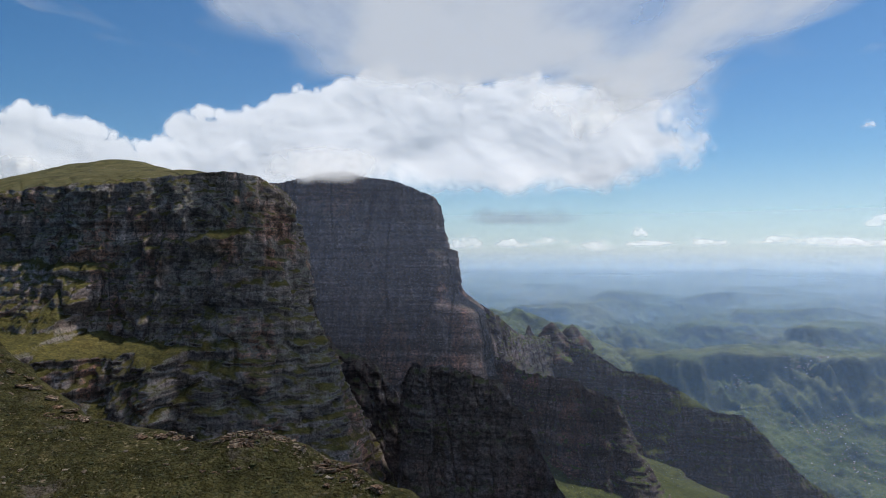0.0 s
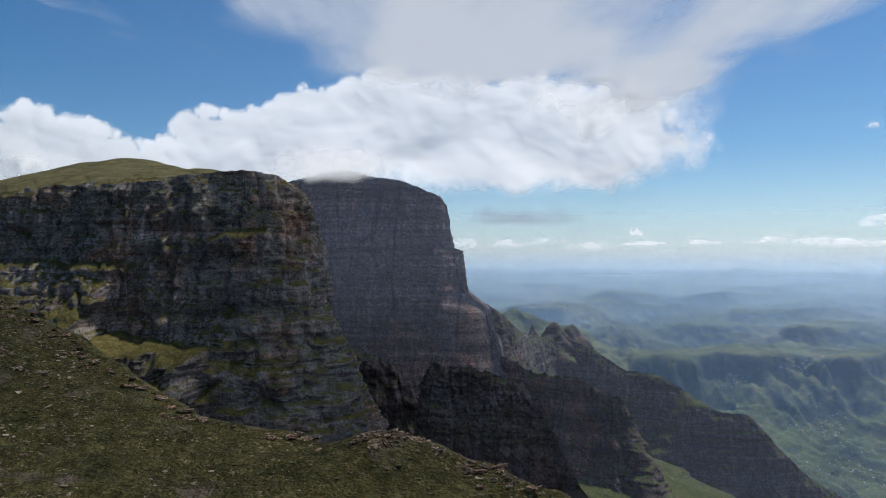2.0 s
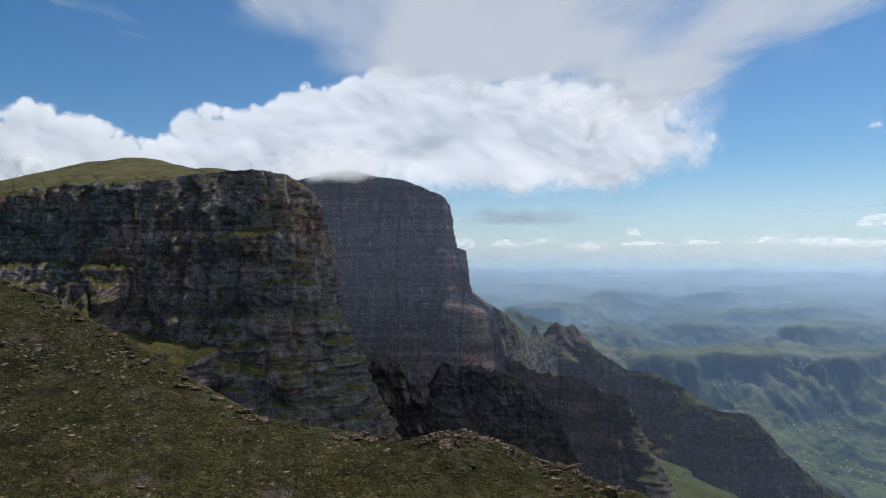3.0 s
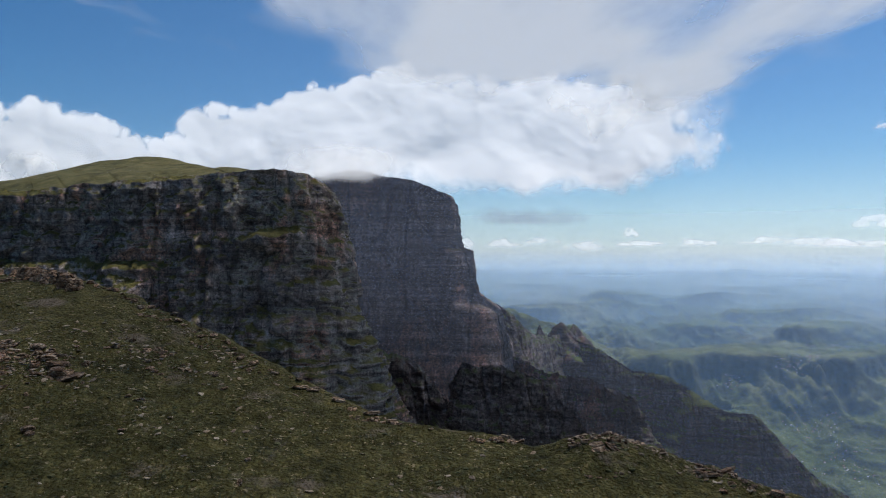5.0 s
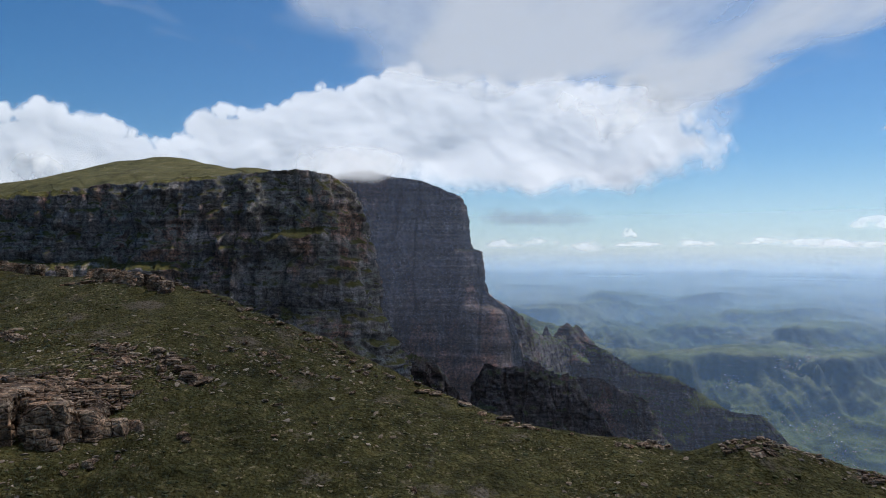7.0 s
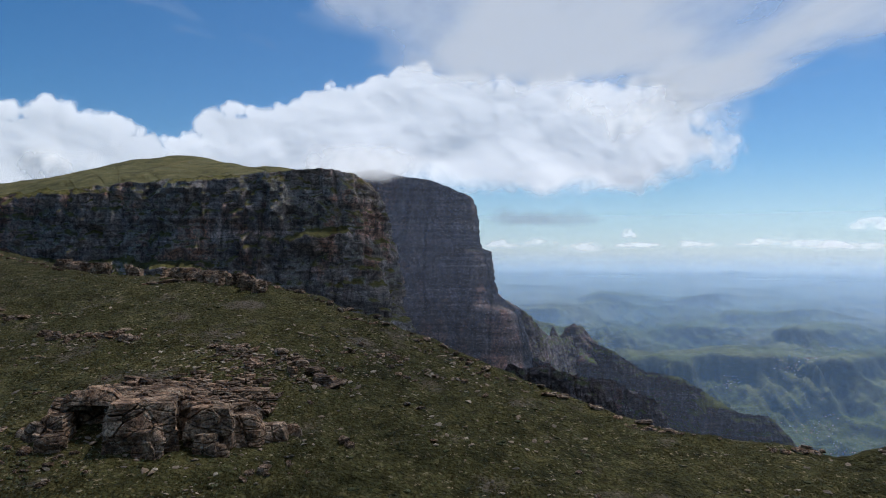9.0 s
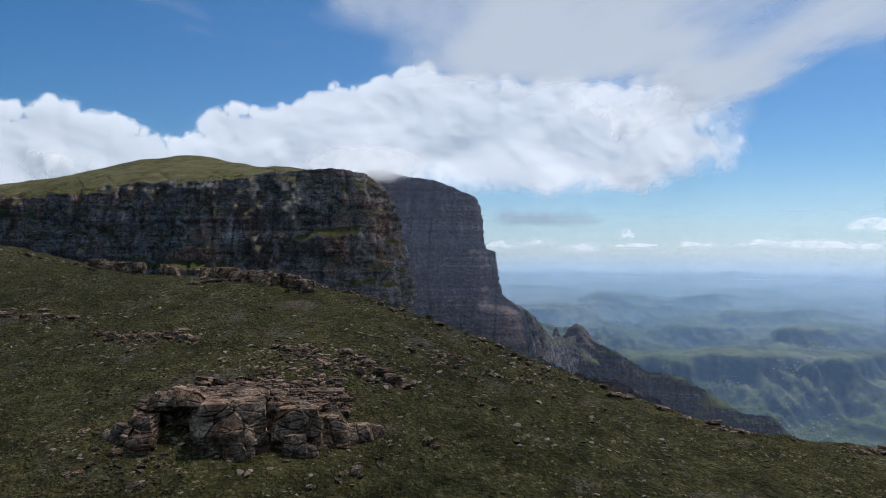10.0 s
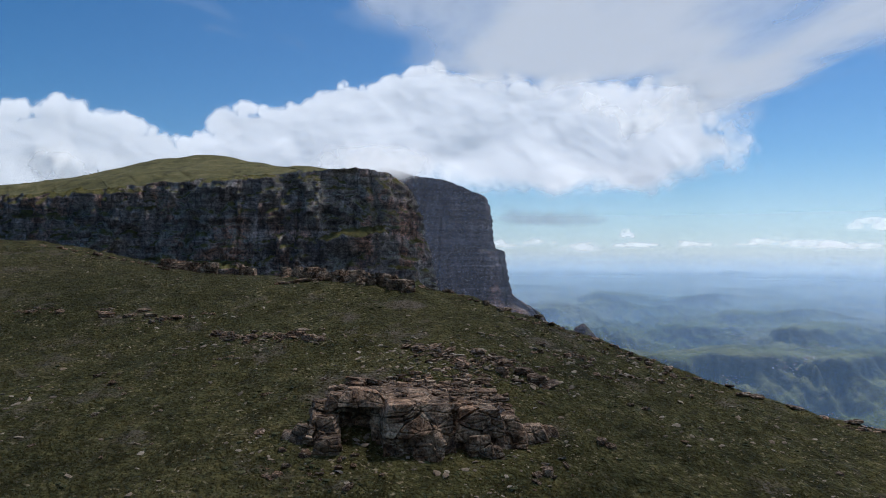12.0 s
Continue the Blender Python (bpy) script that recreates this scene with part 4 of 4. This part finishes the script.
def outcrop(label, cx, cy, width, depth, height, seed, plates, blocks, piece=0.8, name="rock_outcrop"):
    """Jointed rock: broken masses, and a pavement of cracked plates behind and between them."""
    rnd2 = random.Random(seed)
    base = new(name)
    tagged(base, label, "rock outcrop")
    for x, y, w, d, h, lift in blocks:
        g = ground_at(cx + x, cy + y) - 0.4 + lift
        count = max(2, min(24, round(w * d * h / piece)))
        seeds = [Vector((rnd2.uniform(-0.5, 0.5) * w, rnd2.uniform(-0.5, 0.5) * d, h * rnd2.uniform(0.05, 1.0))) for _ in range(count)]
        turn, lean = pose(cx + x, cy + y, g, 0, 0, rnd2.uniform(-12, 12)), rnd2.uniform(-0.12, 0.12)
        for _, bm in shards(w, d, h + 0.25, seeds, 16, 2.6):
            weather(bm, rnd2.uniform(0.91, 0.97), 0.04 + 0.09 * rnd2.random(), 0.09, rnd2.randrange(1000), 0.45 if piece > 0.3 else 0.8)
            for v in bm.verts:
                k = v.co.z / h
                wide = 1 - 0.16 * k ** 3
                bend = Vector((noise.noise(v.co * 0.5 + Vector((seed, x, y))), noise.noise(v.co * 0.5 + Vector((y, seed, x))), 0)) * 0.5
                v.co = Vector((v.co.x * wide + lean * v.co.z, v.co.y * wide + 0.10 * v.co.z, v.co.z)) + bend * min(1.0, h)
            bm.transform(turn @ Matrix.Translation((rnd2.uniform(-0.08, 0.08), rnd2.uniform(-0.14, 0.10), rnd2.uniform(-0.05, 0.05))))
            part("rock_block", bm, STONE, base)
    if plates:
        flush = height < 0.2
        seeds = [Vector((rnd2.uniform(-0.5, 0.5) * width, rnd2.uniform(-0.5, 0.5) * depth, 0.15)) for _ in range(plates)]
        for k, bm in shards(width, depth, 0.3, seeds, 12):
            a, b = seeds[k].x / width, seeds[k].y / depth + 0.5
            out = math.hypot(2 * a, 2 * b - 1 if b > 0.5 else 0.7 - 1.4 * b) + 0.5 * noise.noise(Vector((a * 4, b * 4, seed)))
            if out > 1.0 or rnd2.random() < (0.34 if flush else 0.06):
                bm.free()
                continue
            x, y = cx + seeds[k].x, cy + seeds[k].y + depth / 2 + (0.0 if flush else 0.7)
            front = ground_at(cx + a * width, cy)
            top = front + height * (1 - b) * (1 - 0.55 * (2 * a) ** 4) + (ground_at(x, y) - front) * b
            weather(bm, rnd2.uniform(0.66, 0.92) if flush else rnd2.uniform(0.80, 0.92), 0.05, 0.05, rnd2.randrange(1000), 0.7)
            bm.transform(Matrix.Translation(-seeds[k]))
            bm.transform(pose(x, y, max(top, ground_at(x, y)) - (0.08 if flush else 0.03) + rnd2.uniform(-0.06, 0.10), rnd2.uniform(-1, 1) * (6 if flush else 11) - 4, rnd2.uniform(-1, 1) * (6 if flush else 11), rnd2.uniform(-8, 8)))
            part("rock_plate", bm, STONE, base)
    return base


OUT = ((-0.4, -0.6, 4.5, 2.7, 3.0, 0.0), (-2.2, 0.9, 1.6, 2.2, 2.4, 0.0), (0.2, -1.9, 1.9, 1.0, 1.0, 0.0), (1.4, -1.4, 0.9, 1.1, 2.0, 0.0),
       (3.9, 0.3, 2.9, 2.2, 2.4, 0.1), (5.9, 0.9, 2.2, 1.9, 1.7, 0.1), (3.8, -0.8, 1.5, 1.1, 1.3, 0.0), (4.9, -1.2, 0.9, 0.8, 0.8, 0.0), (7.4, 1.5, 1.6, 1.3, 1.0, 0.15), (8.6, 2.0, 1.2, 1.0, 0.7, 0.05),
       (-6.0, -0.2, 2.0, 1.6, 1.7, 0.0), (-7.4, 0.2, 1.4, 1.2, 1.0, 0.0), (-5.6, -1.4, 1.3, 0.9, 1.1, 0.0), (-6.4, 1.0, 1.9, 1.4, 1.9, 0.2), (-8.3, 0.4, 0.9, 0.8, 0.55, 0.0), (-6.8, -1.9, 0.7, 0.6, 0.5, 0.0),
       (-3.8, 2.2, 3.2, 1.8, 1.8, 0.1), (-3.6, 1.0, 2.9, 2.1, 0.7, 2.1), (-5.2, 1.2, 1.8, 1.8, 0.8, 1.6), (2.2, 1.2, 1.8, 2.4, 2.4, 0.0), (-0.8, 2.2, 3.4, 2.4, 2.3, 0.0),
       (-2.4, 4.4, 7.0, 2.4, 1.3, 0.0), (3.6, 3.4, 5.0, 2.6, 1.1, 0.0), (-2.0, 6.6, 6.0, 2.2, 0.6, 0.0), (-6.2, 2.6, 2.0, 1.6, 1.2, 0.0))
outcrop("jointed pinkish-grey rock outcrop with a dark hollow under its slabs", -69.7, 46.2, 13.5, 9.0, 2.55, 5, 360, OUT, 0.45)

LIPROCK = ((-0.6, -0.2, 2.6, 1.6, 0.40, -0.12), (2.1, 0.7, 1.2, 1.0, 0.30, -0.08), (7.8, -2.9, 1.4, 1.1, 0.30, -0.05))
outcrop("low pinkish-brown rock outcrop on the turf lip", -15.0, 49.7, 6.4, 2.4, 0.19, 15, 130, LIPROCK, 0.2)
outcrop("flat cracked pinkish-brown slabs lying flush in the turf", -7.6, 47.2, 3.8, 1.6, 0.14, 47, 60, ())
outcrop("low pale slab outcrop beside the cliff edge", -22.2, 52.1, 2.4, 0.7, 0.35, 17, 9, ((0.0, 0.2, 1.1, 0.8, 0.35, 0.05),))


def ledge_line(label, points, step, wide, deep, high, seed, plates=0):
    """Low broken ledge of blocks along a line."""
    q = np.array(points, float)
    run = np.r_[0, np.cumsum(np.hypot(*np.diff(q, axis=0).T))]
    rnd3 = random.Random(seed)
    cx, cy = q.mean(0)
    blocks = []
    for u in np.arange(0, run[-1], step):
        h = high * rnd3.uniform(0.6, 1.15)
        blocks.append((float(np.interp(u, run, q[:, 0])) - cx + rnd3.uniform(-0.2, 0.2), float(np.interp(u, run, q[:, 1])) - cy + rnd3.uniform(-0.4, 0.4), wide * rnd3.uniform(0.7, 1.3), deep * rnd3.uniform(0.8, 1.3), h, 0.0))
    return outcrop(label, float(cx), float(cy), float(np.ptp(q[:, 0])), deep * 1.5, high * 0.3, seed, plates, blocks, 0.13, "rock_ledge")


ledge_line("dark broken slab ledge in the upper turf", ((-89.6, 68.2), (-84.0, 65.8), (-78.2, 63.2)), 1.5, 1.7, 1.0, 0.55, 19, 16)
ledge_line("low broken wall of grey blocks along the cliff edge", ((-89.2, 96.0), (-83.4, 89.8), (-78.3, 83.6), (-74.0, 80.8), (-71.0, 77.6)), 0.95, 1.7, 1.3, 1.35, 21, 22)
ledge_line("small grey cairn-like block pile at the cliff edge", ((-96.4, 100.2), (-93.8, 98.8)), 1.2, 1.5, 1.2, 1.7, 23, 4)
ledge_line("pale lichened rock face standing out of the turf edge", ((-110.0, 106.6), (-106.0, 106.0), (-102.0, 104.2)), 1.2, 1.7, 1.5, 1.7, 25, 24)
for k, (x, y, w, d, count) in enumerate(((-63.0, 58.2, 5.0, 2.2, 46), (-68.2, 60.2, 4.6, 1.8, 36), (-72.5, 52.6, 6.0, 2.2, 46), (-66.5, 55.2, 4.5, 2.0, 34), (-56.0, 63.0, 5.0, 1.6, 30), (-50.8, 66.2, 4.0, 1.2, 24), (-114.6, 80.0, 3.4, 1.0, 16), (-105.0, 78.3, 3.6, 1.2, 16), (-96.2, 74.2, 4.0, 1.2, 20), (-86.4, 60.8, 2.4, 0.9, 12), (-33.6, 55.6, 4.2, 1.2, 26), (-59.0, 70.6, 4.0, 1.4, 22))):
    outcrop("flat cracked pinkish-brown slabs lying flush in the turf", x, y, w, d, 0.12, 31 + k, count, ())

# ---------------------------------------------------------------- turf tufts and gravel
def scatter(count, seed, clump):
    r = np.random.RandomState(seed)
    x, y = r.uniform(-150, 6, count * 2), 40 + 84 * r.rand(count * 2) ** 1.5
    patchy = fbm(x / 5, y / 5, 0.6, 4, seed)
    ok = (y < lip(x) - 0.1) & ((patchy > clump * r.rand(count * 2) - 0.2) if clump else (r.rand(count * 2) < 0.2 + 0.8 * smooth(-0.4, 0.6, patchy)))
    x, y = x[ok][:count], y[ok][:count]
    return x, y, slope_height(x, y), r


x, y, z, r = scatter(120000, 3, 0.0)
h, w = 0.02 + 0.10 * r.rand(len(x)) ** 2, r.uniform(0.04, 0.12, len(x))
verts, faces = np.zeros((len(x), 3, 3, 3)), []
for k in range(3):
    a = r.uniform(0, 6.28, len(x))
    for q, side in ((0, -1.0), (1, 1.0)):
        verts[:, k, q] = np.stack([x + side * w * np.cos(a), y + side * w * np.sin(a), z - 0.03], 1)
    verts[:, k, 2] = np.stack([x + r.uniform(-0.5, 0.5, len(x)) * w, y + r.uniform(-0.5, 0.5, len(x)) * w, z + h], 1)
n = Nodes("tussock_grass")
rand = n.t.nodes.new("ShaderNodeNewGeometry").outputs["Random Per Island"]
tuft_colour = n.mix(0.68, n.ramp(rand, (0.0, (0.110, 0.102, 0.044)), (0.4, (0.190, 0.170, 0.075)), (0.80, (0.230, 0.195, 0.098)), (1.0, (0.33, 0.28, 0.17))), grass_colour(n)[0])
tufts = mesh_object("grass_tufts", verts.reshape(-1, 3).tolist(), np.arange(len(x) * 9).reshape(-1, 3).tolist(), n.done(tuft_colour, 0.95, 0.1), None, True)
thin = n.t.nodes.new("ShaderNodeBsdfTranslucent")
blend = n.t.nodes.new("ShaderNodeMixShader")
n.link(tuft_colour, thin.inputs[0])
blend.inputs[0].default_value = 0.7
n.link(n.bsdf.outputs[0], blend.inputs[1])
n.link(thin.outputs[0], blend.inputs[2])
n.link(blend.outputs[0], n.out.inputs["Surface"])
tagged(tufts, "short olive and straw tussock grass on the slope", "grass", kind="stuff")

ico = bmesh.new()
bmesh.ops.create_icosphere(ico, subdivisions=1, radius=1.0)
shape = np.array([v.co[:] for v in ico.verts])
tri = np.array([[v.index for v in f.verts] for f in ico.faces])
ico.free()

# dark cushions of heath between the grass
x, y, z, r = scatter(4500, 21, 0.5)
size = 0.06 + 0.15 * r.rand(len(x)) ** 2.5
lump = shape[None] * (1 + 0.4 * r.uniform(-1, 1, (len(x), len(shape), 1))) * size[:, None, None] * np.array([1.25, 1.0, 0.6])
lump = lump + np.stack([x, y, z + size * 0.1], 1)[:, None]
n = Nodes("dark_heath")
rand = n.t.nodes.new("ShaderNodeNewGeometry").outputs["Random Per Island"]
n.done(n.mix(1.0, n.ramp(rand, (0.0, (0.034, 0.036, 0.018)), (0.5, (0.062, 0.062, 0.029)), (1.0, (0.105, 0.096, 0.046))), n.ramp(n.noise(14.0, 4, 0.7), (0.35, 0.4), (0.65, 1.6)), "MULTIPLY"), 0.95, 0.1)
heath = mesh_object("heath_cushions", lump.reshape(-1, 3).tolist(), (tri[None] + (np.arange(len(x)) * len(shape))[:, None, None]).reshape(-1, 3).tolist(), n.m, None, True)
tagged(heath, "dark green heath cushions dotted through the turf", "heath", kind="stuff")

x, y, z, r = scatter(9500, 8, 0.9)
for cx, cy, rx, ry, tilt, count in ((-65.2, 58.4, 5.5, 2.2, -0.35, 800), (-56, 63.4, 6, 1.6, -0.3, 400), (-50, 66.8, 4, 1.1, -0.55, 300), (-14, 50.8, 4, 0.9, -0.25, 300), (-7.5, 47.6, 3, 1.0, -0.5, 200), (-85, 64.4, 5, 0.9, -0.1, 250), (-72, 45.6, 6, 1.4, 0.0, 250), (-98, 74.2, 5, 1.2, 0.1, 200), (-120, 108, 14, 1.5, 0.45, 250)):
    a, b = r.randn(count) * rx, r.randn(count) * ry
    nx, ny = cx + math.cos(tilt) * a - math.sin(tilt) * b, cy + math.sin(tilt) * a + math.cos(tilt) * b
    ok = ny < lip(nx) - 0.1
    x, y = np.r_[x, nx[ok]], np.r_[y, ny[ok]]
z = slope_height(x, y)
size = 0.035 + 0.20 * r.rand(len(x)) ** 4.5
jit = shape[None] * (1 + 0.35 * r.uniform(-1, 1, (len(x), len(shape), 1))) * size[:, None, None] * np.array([1.0, 1.0, 0.42])
jit[..., 0] *= r.uniform(0.9, 1.9, (len(x), 1))
turn = r.uniform(0, 6.28, (len(x), 1))
lean = r.uniform(-0.35, 0.35, (len(x), 2))
jx, jy = jit[..., 0] * np.cos(turn) - jit[..., 1] * np.sin(turn), jit[..., 0] * np.sin(turn) + jit[..., 1] * np.cos(turn)
jit = np.stack([jx, jy, jit[..., 2] + jx * lean[:, :1] + jy * lean[:, 1:]], -1)
pts = jit + np.stack([x, y, z + size * 0.08], 1)[:, None]
n = Nodes("strewn_stone")
rand = n.t.nodes.new("ShaderNodeNewGeometry").outputs["Random Per Island"]
pale_stone = n.ramp(rand, (0.0, (0.10, 0.085, 0.07)), (0.35, (0.20, 0.142, 0.096)), (0.7, (0.26, 0.196, 0.137)), (1.0, (0.35, 0.28, 0.205)))
pale_stone = n.mix(n.ramp(n.noise(7.0, 5, 0.7), (0.38, 0.7), (0.55, 0.0)), pale_stone, n.mix(1.0, pale_stone, (0.4, 0.4, 0.4), "MULTIPLY"))
n.done(pale_stone, 0.92, 0.2)
gravel = mesh_object("loose_stones", pts.reshape(-1, 3).tolist(), (tri[None] + (np.arange(len(x)) * len(shape))[:, None, None]).reshape(-1, 3).tolist(), n.m, None, True)
tagged(gravel, "small pale stones strewn over the turf", "gravel", kind="stuff")
